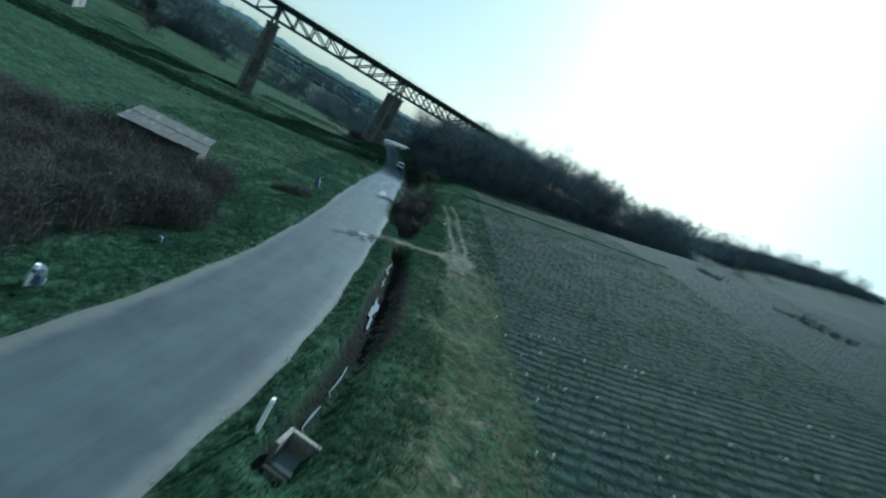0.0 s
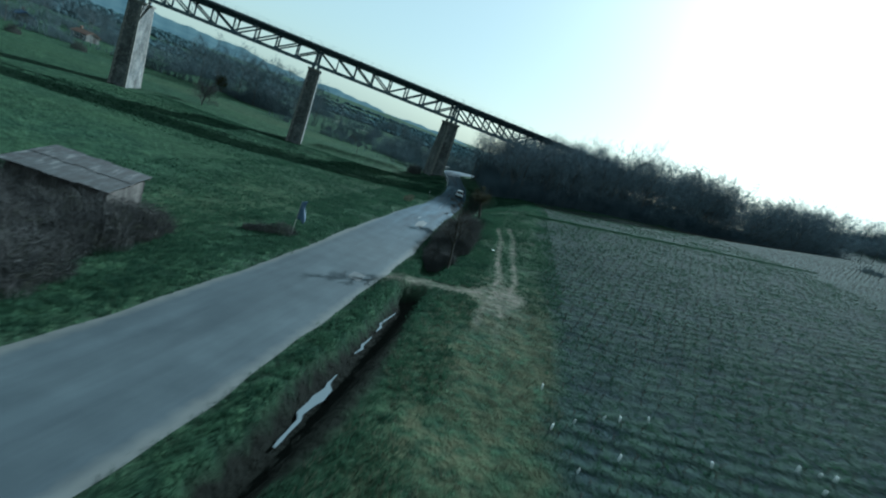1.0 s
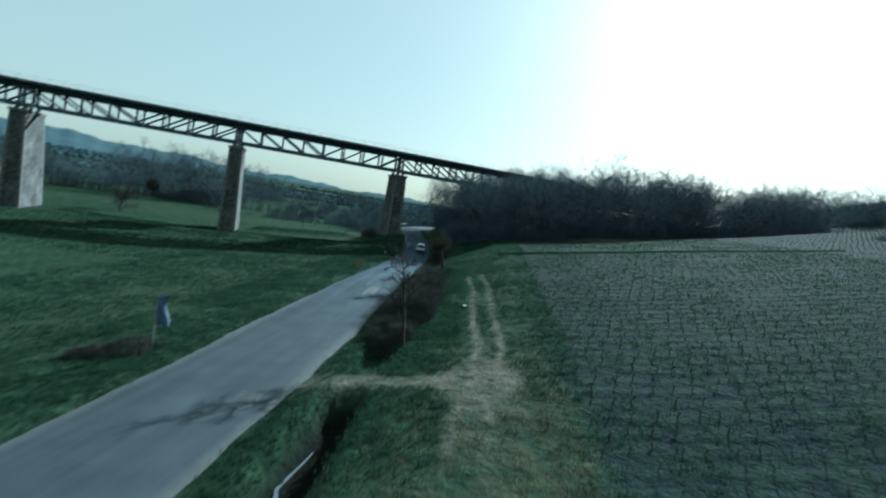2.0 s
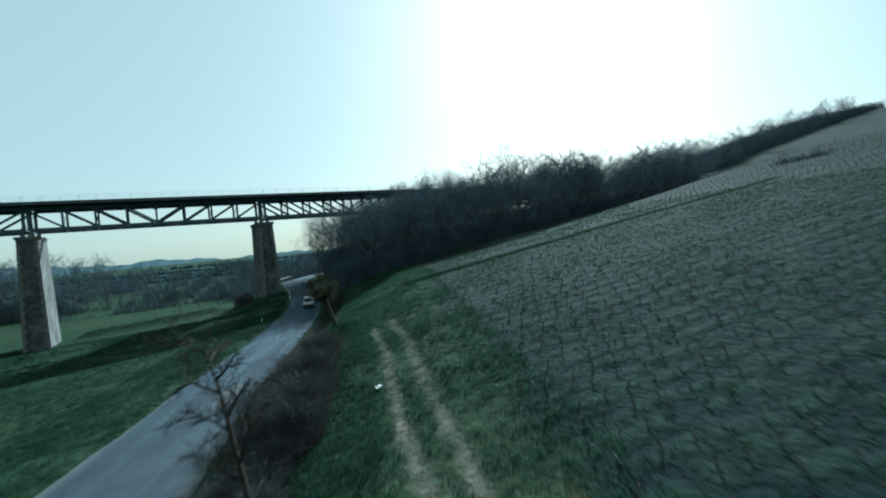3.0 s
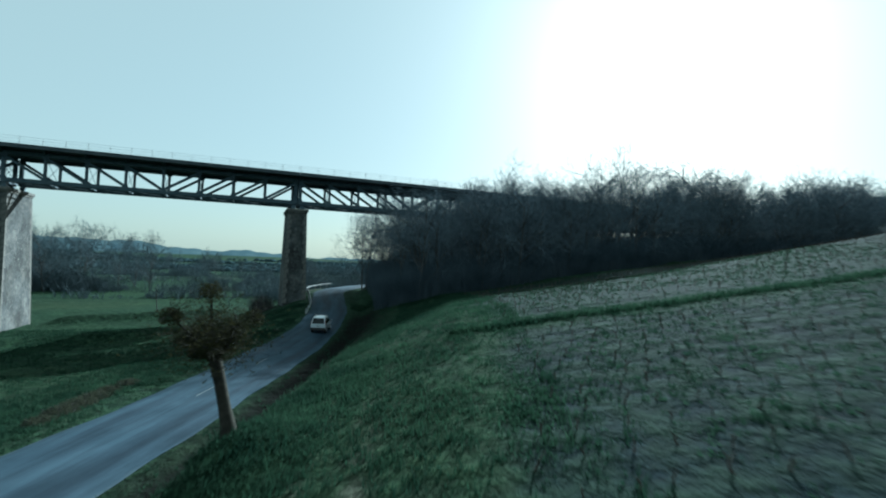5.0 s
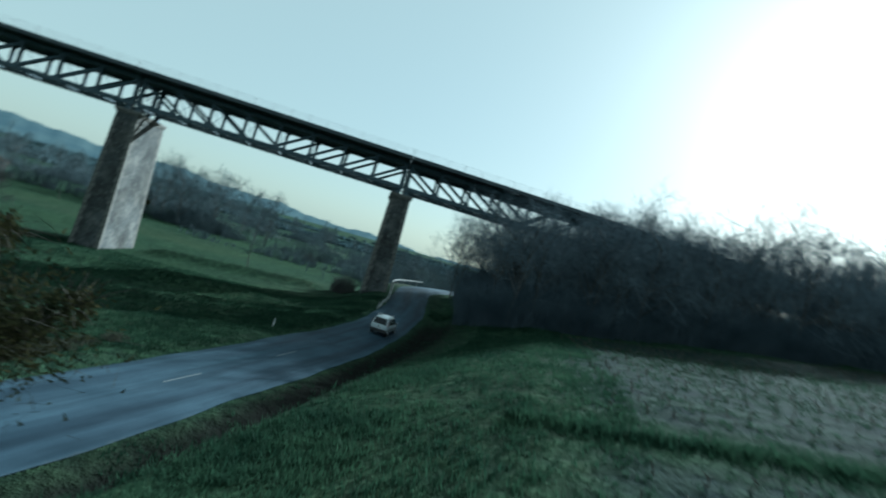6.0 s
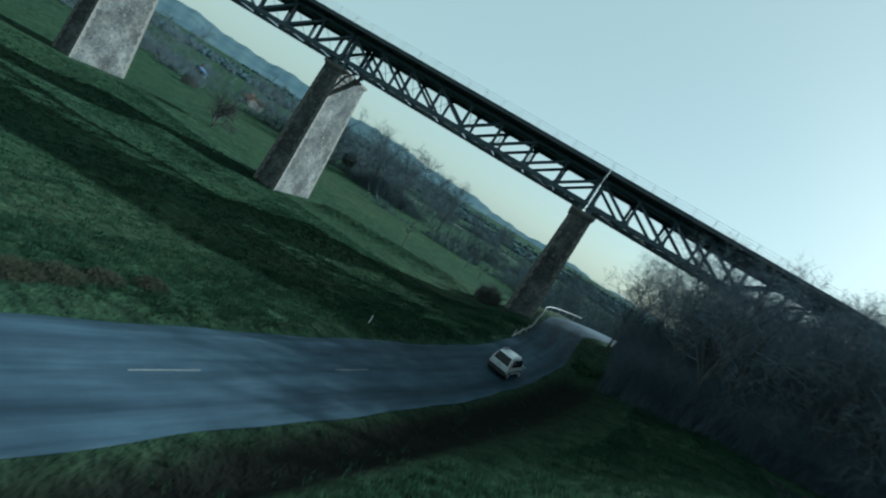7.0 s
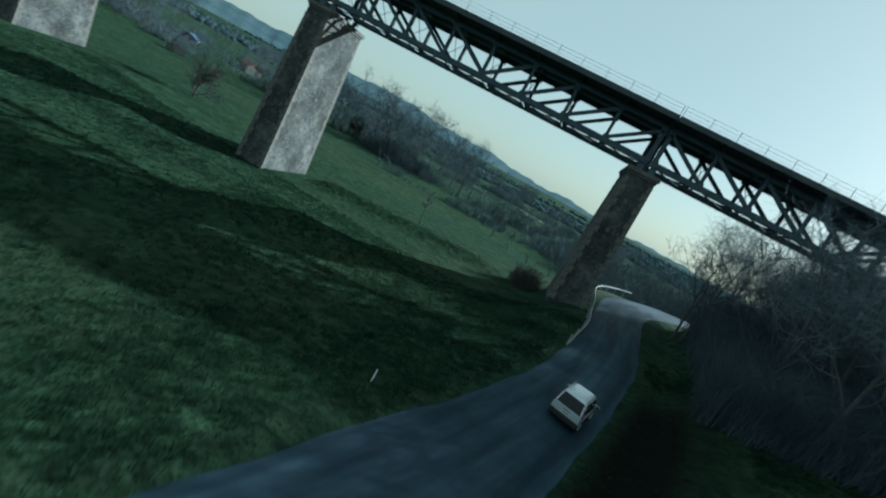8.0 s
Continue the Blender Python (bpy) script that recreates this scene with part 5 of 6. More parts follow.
def bag_post():
    """White sack over the blue post."""
    x, y = -3.8, 17.2
    t = thing("plastic_sack", (x, y, ground_z(x, y) - 0.03), "crumpled grey-blue plastic sack in the verge grass", "sack")
    g = leaf_ball((0, 0, 0.3), 0.001, 0, 1)
    r0 = random.Random(9)
    n = 12
    for k, (zz, rad) in enumerate(((0, 0.2), (0.25, 0.27), (0.5, 0.24), (0.72, 0.17), (0.8, 0.05))):
        for j in range(n):
            a = 2 * math.pi * j / n
            q = rad * r0.uniform(0.8, 1.2)
            g.v.append((math.cos(a) * q, math.sin(a) * q * 0.7, zz + r0.uniform(-0.03, 0.03)))
    for k in range(4):
        for j in range(n):
            g.f.append((k * n + j, k * n + (j + 1) % n, k * n + n + (j + 1) % n, k * n + n + j))
    g.f.append(tuple(4 * n + j for j in range(n)))
    g.make("sack", M_SACK, t)
    Geo().box((0.3, 0.03, 0.35), (0, -0.2, 0.35)).make("printed_panel", M_BLUE, t, "faded blue panel", bevel=0.01)


bag_post()


def blue_drum(x, y):
    t = thing("blue_canister", (x, y, ground_z(x, y) - 0.03), "faded blue plastic canister in the verge grass", "canister")
    g = Geo()
    g.tube([(0, 0, 0), (0, 0, 0.04), (0, 0, 0.30), (0, 0, 0.36)], [0.11, 0.12, 0.12, 0.09], 14)
    g.make("body", M_BLUE, t, smooth=True)
    Geo().tube([(0.03, 0, 0.35), (0.03, 0, 0.41)], [0.035, 0.035], 10).make("cap", M_TRIM, t)


blue_drum(-0.9, 23.5)


def flag_stake():
    x, y = 8.85, 43.3
    z = ground_z(x, y)
    t = thing("flag_stake", (x, y, z), "leaning wooden stake with a faded blue cloth flag", "flag")
    Geo().tube([(0, 0, -0.2), (0.03, 0, 1.2), (0.05, 0.02, 2.5)], [0.032, 0.028, 0.02], 7).make("stake", M_BLEACHED, t, "bleached pale stake")
    g = Geo()
    nx, nz = 9, 11
    for k in range(nz):
        for j in range(nx):
            u, v = j / (nx - 1), k / (nz - 1)
            wide = 0.52 - 0.18 * v + 0.07 * math.sin(v * 7)
            g.v.append((0.05 + u * wide, 0.10 * math.sin(u * 6 + v * 3) * u, 1.15 + 1.35 * v - 0.15 * u * u * (1 - v) + 0.04 * math.sin(u * 5 + v * 4)))
    for k in range(nz - 1):
        for j in range(nx - 1):
            a = k * nx + j
            g.f.append((a, a + 1, a + nx + 1, a + nx))
    ob = g.make("cloth", M_BLUE, t, "faded blue-grey cloth", True)
    ob.modifiers.new("thickness", 'SOLIDIFY').thickness = 0.006


flag_stake()


def litter(x, y):
    """A crumpled scrap of white plastic sheet."""
    rl = random.Random(12)
    g = Geo()
    n = 5
    for j in range(n):
        for i in range(n):
            g.v.append((0.30 * (i / (n - 1) - 0.5) + rl.uniform(-0.03, 0.03), 0.2 * (j / (n - 1) - 0.5) + rl.uniform(-0.02, 0.02), 0.08 + rl.uniform(-0.06, 0.09)))
    for j in range(n - 1):
        for i in range(n - 1):
            a = j * n + i
            g.f.append((a, a + 1, a + n + 1, a + n))
    ob = g.make("plastic_scrap", M_WHITE)
    ob.modifiers.new("thickness", 'SOLIDIFY').thickness = 0.004
    ob.matrix_world = pose(x, y, ground_z(x, y) + 0.02, 0, 0, 35)
    tagged(ob, "crumpled scrap of white plastic on the grass bank", "litter")


litter(26.23, 49.9)
thicket("brush_heap", [(8.2, 43.2, 0.62), (7.1, 42.9, 0.45), (6.2, 42.7, 0.32)], "low heap of dark cut brushwood by the flag", 1.5, 880, "", 1.6, 260, 0.1)
thicket("brush_heap", [(22.3, 74.4, 0.34), (22.6, 75.7, 0.4), (22.9, 76.9, 0.42), (23.2, 78.0, 0.4), (23.5, 79.2, 0.36), (24.0, 80.6, 0.32)], "bleached dead weeds and brushwood on the verge bank", 1.0, 900, "dead weeds on the verge", 1.7, 420, 0.85, 0.008)


# ---------------------------------------------------------------- guard rail under the viaduct
def guard_rail():
    ys = np.arange(105, 135, 0.5)
    pts = []
    for y in ys:
        i = int(np.abs(CENTRE[:, 1] - y).argmin())
        q = -float(np.interp(CENTRE[i, 1], [105, 111, 117, 123, 128, 132, 141], [2.08, 2.06, 2.38, 3.1, 3.5, 3.5, 3.3]))
        x, yy = CENTRE[i, 0] + RIGHT[i, 0] * q, CENTRE[i, 1] + RIGHT[i, 1] * q
        pts.append(Vector((x, yy, float(road_z(CENTRE[i, 1])) - 0.15)))
    t = thing("guard_rail", tuple(pts[0]), "galvanised steel crash barrier along the bend under the viaduct", "guard rail")
    base = pts[0]
    g = Geo()
    prof = [(-0.02, 0.54), (0.03, 0.56), (0.03, 0.59), (-0.01, 0.615), (0.03, 0.64), (0.03, 0.67), (-0.02, 0.69), (-0.04, 0.615)]
    for k, p in enumerate(pts):
        q = pts[min(k + 1, len(pts) - 1)] - pts[max(k - 1, 0)]
        side = Vector((q.y, -q.x, 0)).normalized()
        drop = -0.35 * max(0, 1 - k / 4.0)
        for a, b in prof:
            g.v.append(tuple(p - base + side * a + Vector((0, 0, b + drop))))
    n = len(prof)
    for k in range(len(pts) - 1):
        for j in range(n):
            g.f.append((k * n + j, k * n + (j + 1) % n, (k + 1) * n + (j + 1) % n, (k + 1) * n + j))
    g.make("beam", M_RAIL, t, "corrugated steel beam", True)
    for k in range(1, len(pts), 4):
        p = pts[k] - base
        Geo().box((0.1, 0.06, 1.1), (p.x - 0.1, p.y, p.z + 0.2)).make("post", M_RAIL, t)


guard_rail()


# ---------------------------------------------------------------- car
def car(y, q):
    c, a = on_road(y, q)
    t = thing("car", (c.x * UNIT, c.y * UNIT, c.z * UNIT), "silver compact family car with roof rails driving along the lane", "car", "", a)
    # stations: along, underside, waist, roof, half widths at sill, waist and roof
    S = [(-2.06, 0.42, 0.80, 0.98, 0.70, 0.74, 0.70), (-2.02, 0.30, 0.98, 1.16, 0.80, 0.83, 0.74), (-1.93, 0.28, 1.02, 1.52, 0.83, 0.855, 0.68),
         (-1.78, 0.27, 1.03, 1.76, 0.84, 0.86, 0.64), (-1.45, 0.26, 1.04, 1.81, 0.845, 0.865, 0.64), (-0.4, 0.25, 1.04, 1.83, 0.85, 0.87, 0.645),
         (0.35, 0.25, 1.03, 1.79, 0.85, 0.87, 0.63), (0.72, 0.25, 1.02, 1.68, 0.85, 0.87, 0.62), (1.22, 0.25, 0.98, 1.20, 0.85, 0.86, 0.70),
         (1.62, 0.26, 0.90, 1.08, 0.83, 0.84, 0.68), (1.90, 0.30, 0.78, 0.94, 0.77, 0.78, 0.60), (2.05, 0.40, 0.62, 0.74, 0.62, 0.64, 0.5)]
    bm = bmesh.new()
    rings = []
    for x, zb, zw, zt, wb, ww, wt in S:
        half = [(wb * 0.9, zb), (wb, zb + 0.14), (ww, (zb + zw) / 2 + 0.06), (ww * 0.985, zw), (wt + (ww - wt) * 0.25, zt - (zt - zw) * 0.22), (wt * 0.96, zt - 0.035), (wt * 0.55, zt)]
        ring = [bm.verts.new((x, -w, z)) for w, z in half] + [bm.verts.new((x, w, z)) for w, z in reversed(half)]
        rings.append(ring)
    for r0, r1 in zip(rings, rings[1:]):
        n = len(r0)
        for j in range(n):
            bm.faces.new((r0[j], r1[j], r1[(j + 1) % n], r0[(j + 1) % n]))
    bm.faces.new(list(rings[0]))
    bm.faces.new(list(reversed(rings[-1])))
    bmesh.ops.recalc_face_normals(bm, faces=bm.faces)
    me = bpy.data.meshes.new("body")
    bm.to_mesh(me)
    bm.free()
    me.materials.append(M_PAINT)
    me.polygons.foreach_set("use_smooth", [True] * len(me.polygons))
    body = new("body", me)
    body.parent = t
    sub = body.modifiers.new("round", 'SUBSURF')
    sub.levels = sub.render_levels = 2

    def panel(name, pts, material, label="", out=(0, 0, 0), depth=0.02):
        g = Geo()
        n = len(pts)
        o = Vector(out)
        for p in pts:
            g.v.append(tuple(Vector(p) + o))
        for p in pts:
            g.v.append(tuple(Vector(p) - o.normalized() * depth if o.length else Vector(p)))
        g.f.append(tuple(range(n)))
        g.f.append(tuple(reversed(range(n, 2 * n))))
        for j in range(n):
            g.f.append((j, n + j, n + (j + 1) % n, (j + 1) % n))
        return g.make(name, material, t, label, bevel=0.008)

    for s in (-1, 1):
        def side(x, z):
            u = min(max((z - 1.02) / 0.62, 0), 1)
            return (x, s * (0.862 - 0.175 * u), z)
        for x0, x1, k0, k1 in ((-1.62, -1.08, -1.50, -1.10), (-1.0, -0.22, -0.99, -0.26), (-0.14, 0.95, -0.14, 0.52)):
            panel("side_window", [side(x0, 1.07), side(x1, 1.07), side(k1, 1.62), side(k0, 1.62)], M_GLASS, "dark tinted side glass", (0, s * 0.012, 0), 0.05)
        panel("side_trim", [(-1.0, s * 0.868, 0.60), (0.95, s * 0.868, 0.60), (0.95, s * 0.868, 0.70), (-1.0, s * 0.868, 0.70)], M_TRIM, "black rubbing strip", (0, s * 0.015, 0), 0.04)
        panel("tail_lamp", [(-2.01, s * 0.80, 0.98), (-1.94, s * 0.845, 0.98), (-1.85, s * 0.75, 1.45), (-1.91, s * 0.71, 1.45)], M_LAMP, "red vertical tail lamp", (-0.03, s * 0.03, 0), 0.05)
        panel("head_lamp", [(1.92, s * 0.45, 0.70), (1.86, s * 0.76, 0.72), (1.66, s * 0.80, 0.92), (1.80, s * 0.45, 0.95)], M_CLEAR, "clear headlamp", (0.05, 0, 0.05), 0.06)
        for x0 in (-1.0, -0.05):
            Geo().box((0.2, 0.03, 0.035), (x0 + 0.2, s * 0.88, 0.96)).make("door_handle", M_PAINT, t, bevel=0.008)
        g = Geo().tube([(-1.45, s * 0.60, 1.80), (-1.3, s * 0.61, 1.88), (0.0, s * 0.61, 1.88), (0.2, s * 0.60, 1.80)], [0.02, 0.024, 0.024, 0.02], 8)
        g.make("roof_rail", M_ALLOY, t, "silver roof rail", True)
        m = Geo().box((0.12, 0.2, 0.16), (0.86, s * 1.0, 1.12), taper=0.85)
        mir = m.make("wing_mirror", M_PAINT, t, bevel=0.03)
        Geo().box((0.02, 0.16, 0.12), (0.79, s * 1.0, 1.13)).make("mirror_glass", M_GLASS, mir)
        for wx in (-1.33, 1.34):
            g = Geo()
            g.tube([(wx, s * 0.63, 0.31), (wx, s * 0.68, 0.31), (wx, s * 0.84, 0.31), (wx, s * 0.875, 0.31)], [0.28, 0.315, 0.315, 0.285], 24)
            w = thing("wheel", (0, 0, 0), "", "")
            for key in list(w.keys()):
                del w[key]
            w.parent = t
            tyre = g.make("tyre", M_RUBBER, w, "black tyre", True)
            g = Geo()
            g.tube([(wx, s * 0.86, 0.31), (wx, s * 0.884, 0.31)], [0.2, 0.19], 20)
            for j in range(6):
                an = j * math.pi / 3
                g.beam((wx, s * 0.885, 0.31), (wx + math.cos(an) * 0.18, s * 0.885, 0.31 + math.sin(an) * 0.18), 0.03, 0.05, (0, 1, 0))
            g.make("rim", M_ALLOY, w, "silver wheel trim")
            g = Geo()
            n = 16
            for j in range(n + 1):
                an = math.pi * j / n
                for rr in (0.315, 0.375):
                    g.v.append((wx + math.cos(an) * rr, s * 0.874, 0.31 + math.sin(an) * rr))
            for j in range(n):
                g.f.append((2 * j, 2 * j + 1, 2 * j + 3, 2 * j + 2))
            g.make("wheel_arch", M_TRIM, t, "dark wheel arch").modifiers.new("thickness", 'SOLIDIFY').thickness = 0.02
    panel("rear_window", [(-2.045, -0.70, 1.06), (-2.045, 0.70, 1.06), (-1.86, 0.60, 1.68), (-1.86, -0.60, 1.68)], M_GLASS, "dark rear window", (-0.02, 0, 0.005), 0.08)
    panel("windscreen", [(1.20, -0.66, 1.22), (1.20, 0.66, 1.22), (0.76, 0.56, 1.66), (0.76, -0.56, 1.66)], M_GLASS, "windscreen", (0.02, 0, 0.02), 0.06)
    g = Geo().box((0.22, 1.68, 0.32), (-2.0, 0, 0.46), taper=0.97)
    g.make("rear_bumper", M_TRIM, t, "black rear bumper", bevel=0.05)
    g = Geo().box((0.24, 1.5, 0.26), (1.95, 0, 0.46), taper=0.94)
    g.make("front_bumper", M_PAINT, t, bevel=0.05)
    Geo().box((0.03, 0.9, 0.1), (2.06, 0, 0.62)).make("grille", M_TRIM, t)
    plate = Geo().box((0.02, 0.5, 0.11), (-2.075, 0, 0.76)).make("number_plate", M_WHITE, t, "white number plate", bevel=0.004)
    Geo().box((0.006, 0.38, 0.05), (-2.088, 0, 0.76)).make("plate_bar", M_TRIM, plate)
    Geo().box((0.04, 0.4, 0.03), (-2.07, 0, 0.90)).make("tailgate_handle", M_TRIM, t)
    g = Geo().beam((-2.05, 0.02, 1.16), (-1.97, 0.35, 1.30), 0.02, 0.02)
    g.make("rear_wiper", M_TRIM, t)
    g = Geo().tube([(-1.5, 0.3, 1.81), (-1.62, 0.3, 2.05)], [0.008, 0.004], 5)
    g.make("aerial", M_TRIM, t)
    return t


the_car = car(97.1, 0.76)

# ---------------------------------------------------------------- the valley: hedges, trees, farm
valley_protos = [tree_proto("valley_tree", 600 + j, 12.0, 1.05 + 0.1 * j, "bare spreading valley tree in a field hedge", "tree", "valley trees", 0.07, 7, 9, 1.7, M_HEDGE) for j in range(3)]
rv = random.Random(31)
sp = [(-14, 190, 1.1), (-20, 194, 1.0), (-8, 196, 1.05), (-26, 188, 0.9), (-33, 198, 1.0), (-2, 203, 0.9), (6, 198, 0.95), (-18, 204, 1.1), (-28, 208, 1.0), (-12, 210, 1.1), (0, 212, 1.0)]
for _ in range(85):
    x, y = rv.uniform(-190, 80), rv.uniform(225, 430)
    sp.append((x, y, rv.uniform(0.42, 0.78)))
for _ in range(48):
    sp.append((rv.uniform(42, 92), rv.uniform(170, 222), rv.uniform(0.42, 0.62)))
for _ in range(22):
    sp.append((rv.uniform(-220, -70), rv.uniform(95, 230), rv.uniform(0.6, 1.0)))
plant(valley_protos, sp, rv)


def hedge(x0, y0, x1, y1, tall, seed, label):
    n = int(math.hypot(x1 - x0, y1 - y0) / 0.22)
    r0 = random.Random(seed)
    pts = [(x0 + (x1 - x0) * k / n + r0.gauss(0, 1.2), y0 + (y1 - y0) * k / n + r0.gauss(0, 1.8)) for k in range(n)]
    ob = brush("hedge", pts, tall * 1.1, M_HEDGE, seed, label, 5, 0.9, 0.03, 0.92)
    ob["category"] = "hedge"
    return ob


for k, (x0, y0, x1, y1, h) in enumerate([(-4, 172, 40, 180, 1.8), (-70, 186, 62, 208, 3.2), (-120, 238, 70, 256, 4.0),
                                         (-60, 178, -130, 150, 2.5), (-48, 196, -40, 300, 3.0), (25, 205, 40, 300, 3.0), (-200, 380, 110, 410, 5.0), (-95, 130, -190, 190, 3.0)]):
    hedge(x0, y0, x1, y1, h, 50 + k, "leafless brown hedgerow between valley fields")


def river():
    """A slack valley stream between the far hedges, seen as a pale line."""
    g = Geo()
    for k in range(61):
        x = -90 + k * 3.4
        y = 277.5 + 0.33 * (x + 1) + 3 * math.sin(x * 0.04)
        for o in (-2.6, 2.6):
            g.v.append((x, y + o, max(ground_z(x, y - 2.6), ground_z(x, y + 2.6), ground_z(x, y)) + 0.08))
        if k:
            n = len(g.v)
            g.f.append((n - 4, n - 2, n - 1, n - 3))
    return tagged(g.make("water", M_WATER), "pale slack stream crossing the valley pasture", "water", kind="structure")


river()
copse = random.Random(44)
for cx, cy, sx, sy, n in ((-14, 197, 13, 7, 1600), (-110, 190, 30, 14, 2400), (-70, 262, 26, 6, 1500), (-20, 300, 60, 8, 2400), (64, 192, 30, 28, 5200)):
    brush("copse_undergrowth", [(copse.gauss(cx, sx * 0.6), copse.gauss(cy, sy * 0.6)) for _ in range(n)], 4.2, M_HEDGE, n, "leafless undergrowth of a valley copse", 3, 0.8, 0.03, 0.8)
crest = random.Random(45)
plant(ridge_protos[:1], [(128, 110, 0.9)] + [(crest.uniform(215, 350), crest.uniform(138, 172), crest.uniform(0.5, 1.0)) for _ in range(48)], crest)
hedge(93, 67, 87, 33, 1.3, 71, "low dark hedge across the vineyard hillside")
brush("undergrowth", [(crest.uniform(205, 360), crest.uniform(136, 176)) for _ in range(9000)], 4.2, M_UNDER, 946, "leafless scrub along the crest of the hill", 1, 0.5, 0.07)
plant([tree_proto("shrub", 612, 4.2, 1.25, "bare multi-stemmed shrub in the meadow", "shrub", "", 0.03, 4, 14, 1.4, M_SCRUB)], [(-16.5, 130, 1.0)], rv)
thicket("shrub", [(31.8, 121.5, 0.9), (30.9, 122.6, 0.8)], "dark bare shrub against the viaduct pier", 3.0, 950, "", 1.3, 420, 0.0)
thicket("shrub", [(37, 215, 1.6), (20, 186, 1.2), (-55, 165, 1.2), (-62, 150, 1.0)], "round dark shrub in the valley pasture", 2.4, 960, "", 1.6, 420, 0.0)
plant([tree_proto("sapling", 610, 4.8, 0.25, "thin leaning bare sapling in the rough pasture", "tree", "", 0.5, 2, 5)], [(18.3, 128.0, 1.0)], rv)


def yellow_willow():
    x, y = -26, 197
    t = thing("willow", (x, y, ground_z(x, y)), "young willow with yellow-green winter shoots", "tree")
    Geo().tube([(0, 0, -0.3), (0.1, 0, 2.0)], [0.25, 0.2], 7).make("trunk", M_BARK, t)
    g = leaf_ball((0, 0, 3.6), 2.4, 2200, 5, 0.16)
    g.make("crown", M_IVY, t, "yellow-green shoots")


yellow_willow()


def house(x, y, turn, w, l, wall_h, roof_m, label):
    t = thing("farm_house", (x, y, ground_z(x, y) - 0.2), label, "house", "farm in the valley", turn)
    g = Geo()
    g.box((w, l, wall_h), (0, 0, wall_h / 2))
    n = len(g.v)
    g.v += [(-w / 2, -l / 2, wall_h), (w / 2, -l / 2, wall_h), (0, -l / 2, wall_h + w * 0.2), (-w / 2, l / 2, wall_h), (w / 2, l / 2, wall_h), (0, l / 2, wall_h + w * 0.2)]
    g.f += [(n, n + 1, n + 2), (n + 4, n + 3, n + 5)]
    g.make("wall", M_PLASTER, t)
    for s in (-1, 1):
        g = Geo()
        g.beam((s * (w / 2 + 0.3), 0, wall_h - 0.24), (0, 0, wall_h + w * 0.2 + 0.1), l + 0.6, 0.2, (0, 0, 1))
        g.make("roof", roof_m, t)
    Geo().box((0.6, 0.6, 1.6), (0, l * 0.3, wall_h + w * 0.2 + 0.3)).make("chimney", M_TILE, t)
    for s in (-1, 1):
        for j in range(3):
            wdw = Geo().box((0.08, 1.0, 1.2), (s * (w / 2 + 0.02), -l / 3 + j * l / 3, wall_h * 0.55)).make("window", M_WHITE, t)
            Geo().box((0.04, 0.8, 1.0), (s * (w / 2 + 0.06), -l / 3 + j * l / 3, wall_h * 0.55)).make("pane", M_GLASS, wdw)
    Geo().box((1.0, 0.1, 2.0), (w * 0.2, -l / 2 - 0.02, 1.1)).make("door", M_WOOD, t)


house(-84, 198, 35, 4.6, 7, 2.2, M_SLATE, "pale farm building with a blue slate roof")
house(-73, 212, 60, 4.8, 7, 2.4, M_TILE, "pale farmhouse with a brown tiled roof")


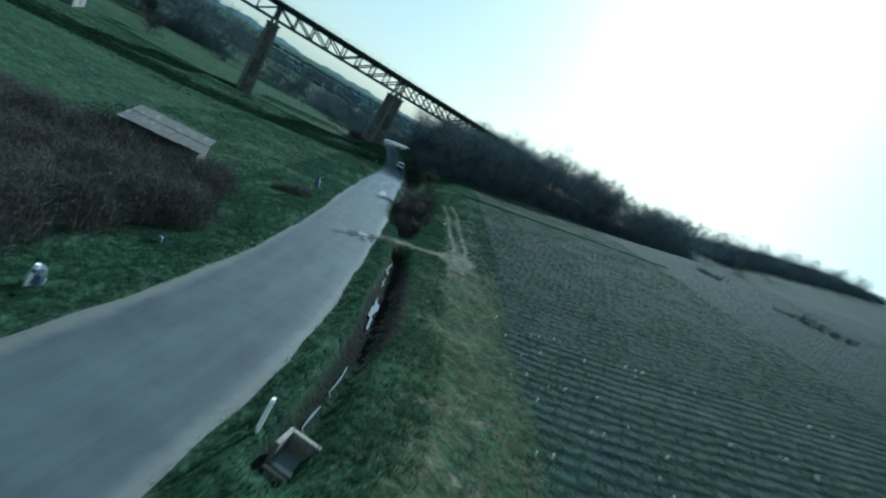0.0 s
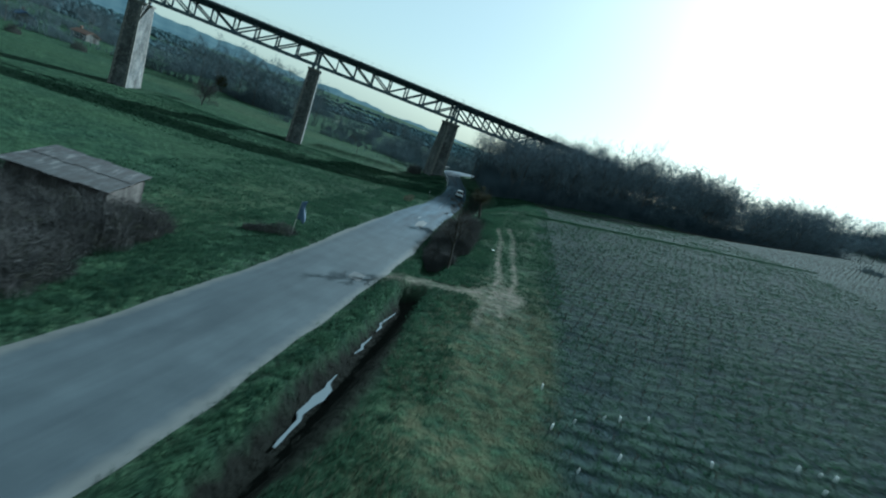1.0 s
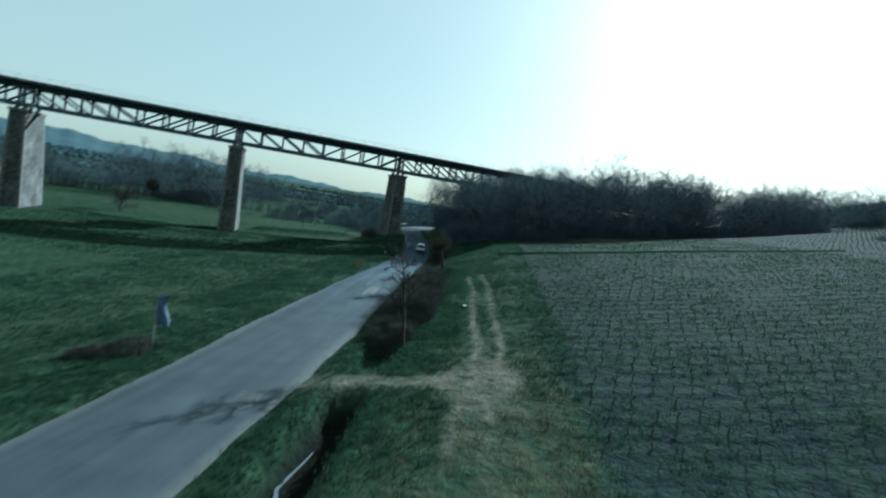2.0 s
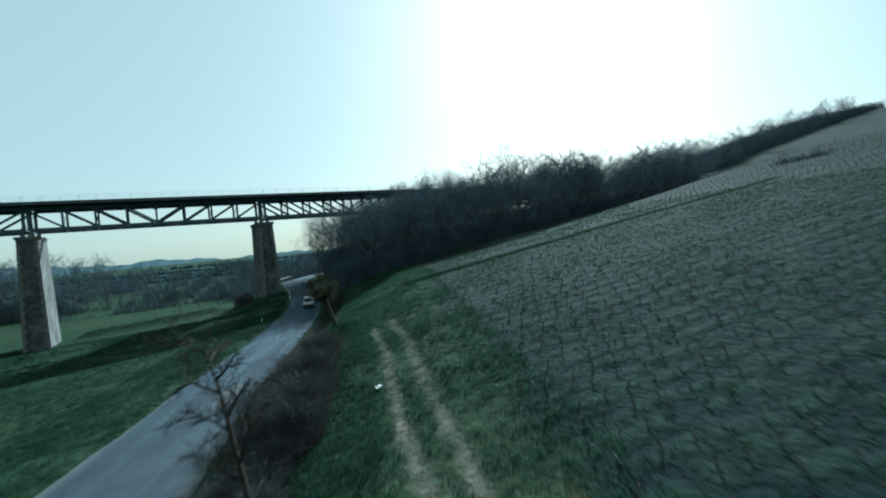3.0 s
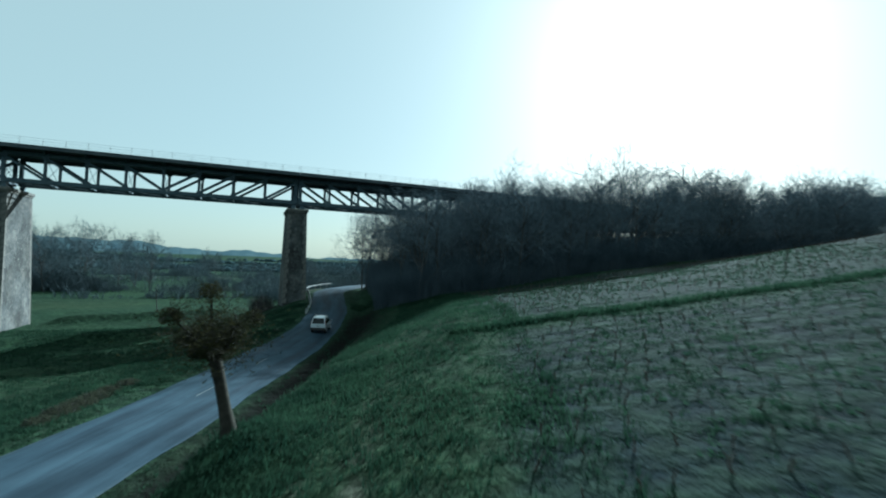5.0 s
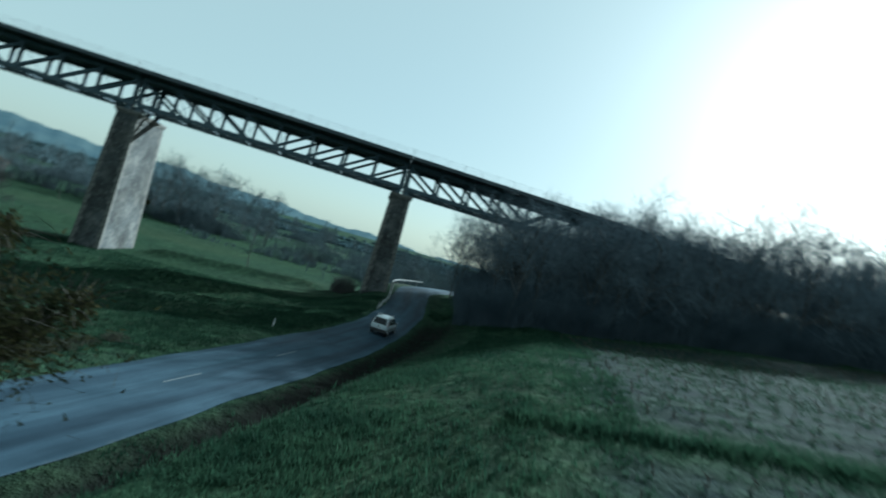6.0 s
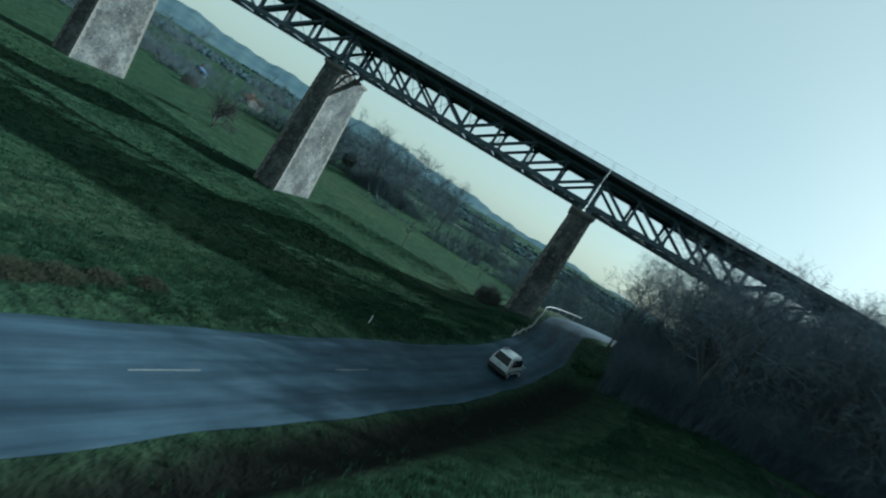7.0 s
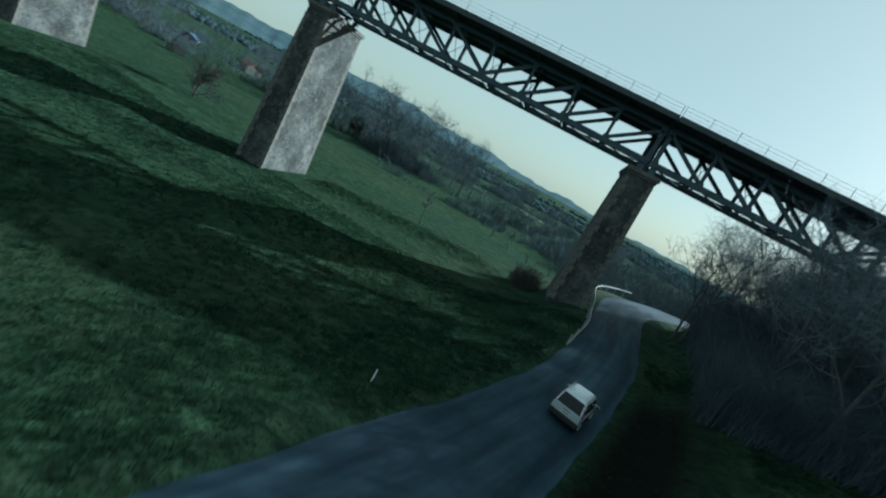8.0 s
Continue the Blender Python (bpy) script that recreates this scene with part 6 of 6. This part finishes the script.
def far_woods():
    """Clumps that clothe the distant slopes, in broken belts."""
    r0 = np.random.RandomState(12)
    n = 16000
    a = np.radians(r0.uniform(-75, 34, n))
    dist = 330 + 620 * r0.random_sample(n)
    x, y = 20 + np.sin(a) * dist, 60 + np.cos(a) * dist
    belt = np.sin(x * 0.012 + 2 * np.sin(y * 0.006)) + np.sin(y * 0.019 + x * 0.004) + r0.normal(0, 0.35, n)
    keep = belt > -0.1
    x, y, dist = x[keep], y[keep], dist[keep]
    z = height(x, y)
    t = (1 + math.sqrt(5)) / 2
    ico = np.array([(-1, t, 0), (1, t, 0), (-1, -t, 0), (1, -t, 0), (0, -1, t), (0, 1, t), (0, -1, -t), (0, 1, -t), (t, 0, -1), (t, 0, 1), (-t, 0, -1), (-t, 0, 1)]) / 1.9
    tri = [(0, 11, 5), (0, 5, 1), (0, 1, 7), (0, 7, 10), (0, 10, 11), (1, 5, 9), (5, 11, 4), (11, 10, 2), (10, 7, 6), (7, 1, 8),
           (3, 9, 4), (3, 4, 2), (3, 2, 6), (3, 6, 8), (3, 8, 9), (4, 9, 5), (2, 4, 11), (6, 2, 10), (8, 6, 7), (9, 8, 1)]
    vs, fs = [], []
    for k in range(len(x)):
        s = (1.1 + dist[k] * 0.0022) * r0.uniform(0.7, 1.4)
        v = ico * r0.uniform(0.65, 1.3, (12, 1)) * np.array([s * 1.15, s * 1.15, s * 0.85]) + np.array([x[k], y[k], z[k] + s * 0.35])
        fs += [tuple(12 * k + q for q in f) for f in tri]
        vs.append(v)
    return tagged(new("distant_woodland", raw("distant_woodland", np.concatenate(vs).tolist(), fs, M_FARWOOD, True)), "leafless woods and hedges on the far valley side, tinted for haze", "woodland", kind="stuff")


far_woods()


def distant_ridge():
    """A plain wooded ridge that closes the valley, about two kilometres off, with haze painted on."""
    m, nt, b = mat("haze_glow_ridge", 1.0, 0.0, 0.0)
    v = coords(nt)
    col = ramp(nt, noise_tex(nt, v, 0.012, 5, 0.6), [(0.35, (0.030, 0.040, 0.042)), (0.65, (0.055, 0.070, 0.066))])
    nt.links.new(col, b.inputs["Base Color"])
    # faint blue emission imitates the airlight in front of the ridge
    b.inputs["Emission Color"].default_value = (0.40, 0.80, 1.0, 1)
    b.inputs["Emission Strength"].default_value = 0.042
    rows = [(1250, 0.35), (1550, 0.75), (1900, 1.0), (2100, 0.9)]
    az = np.arange(-80, 36, 0.12)
    el = np.interp(az, [-80, -45, -20, -6, 6, 15, 25, 36], [1.6, 1.7, 1.5, 0.75, 0.35, 0.15, 0.3, 0.8])
    rs = np.random.RandomState(4)
    bumpy = sum(a * np.sin(az * f + p) for a, f, p in ((0.14, 0.55, 1), (0.08, 1.3, 2), (0.04, 3.7, 0.5))) + rs.normal(0, 0.006, len(az))
    vs, fs = [], []
    n = len(az)
    for k, (dist, f) in enumerate(rows):
        h = 6 + dist * np.tan(np.radians((el + bumpy) * f - (0.25 if k == 0 else 0.0)))
        h = h if k else np.full(n, -8.0)
        vs.append(np.stack([20 + np.sin(np.radians(az)) * dist, 60 + np.cos(np.radians(az)) * dist, h], 1))
    for k in range(len(rows) - 1):
        for j in range(n - 1):
            a = k * n + j
            fs.append((a, a + 1, a + n + 1, a + n))
    return tagged(new("backdrop", raw("backdrop", np.concatenate(vs).tolist(), fs, m, True)), "wooded ridge across the far valley, glowing faint blue for haze", "ridge", kind="structure")


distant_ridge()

# ---------------------------------------------------------------- the plan to true metres
for ob in scene.objects:
    if ob.parent is None and ob not in (cam, sun, the_car):
        ob.matrix_basis = Matrix.Scale(UNIT, 4) @ ob.matrix_basis
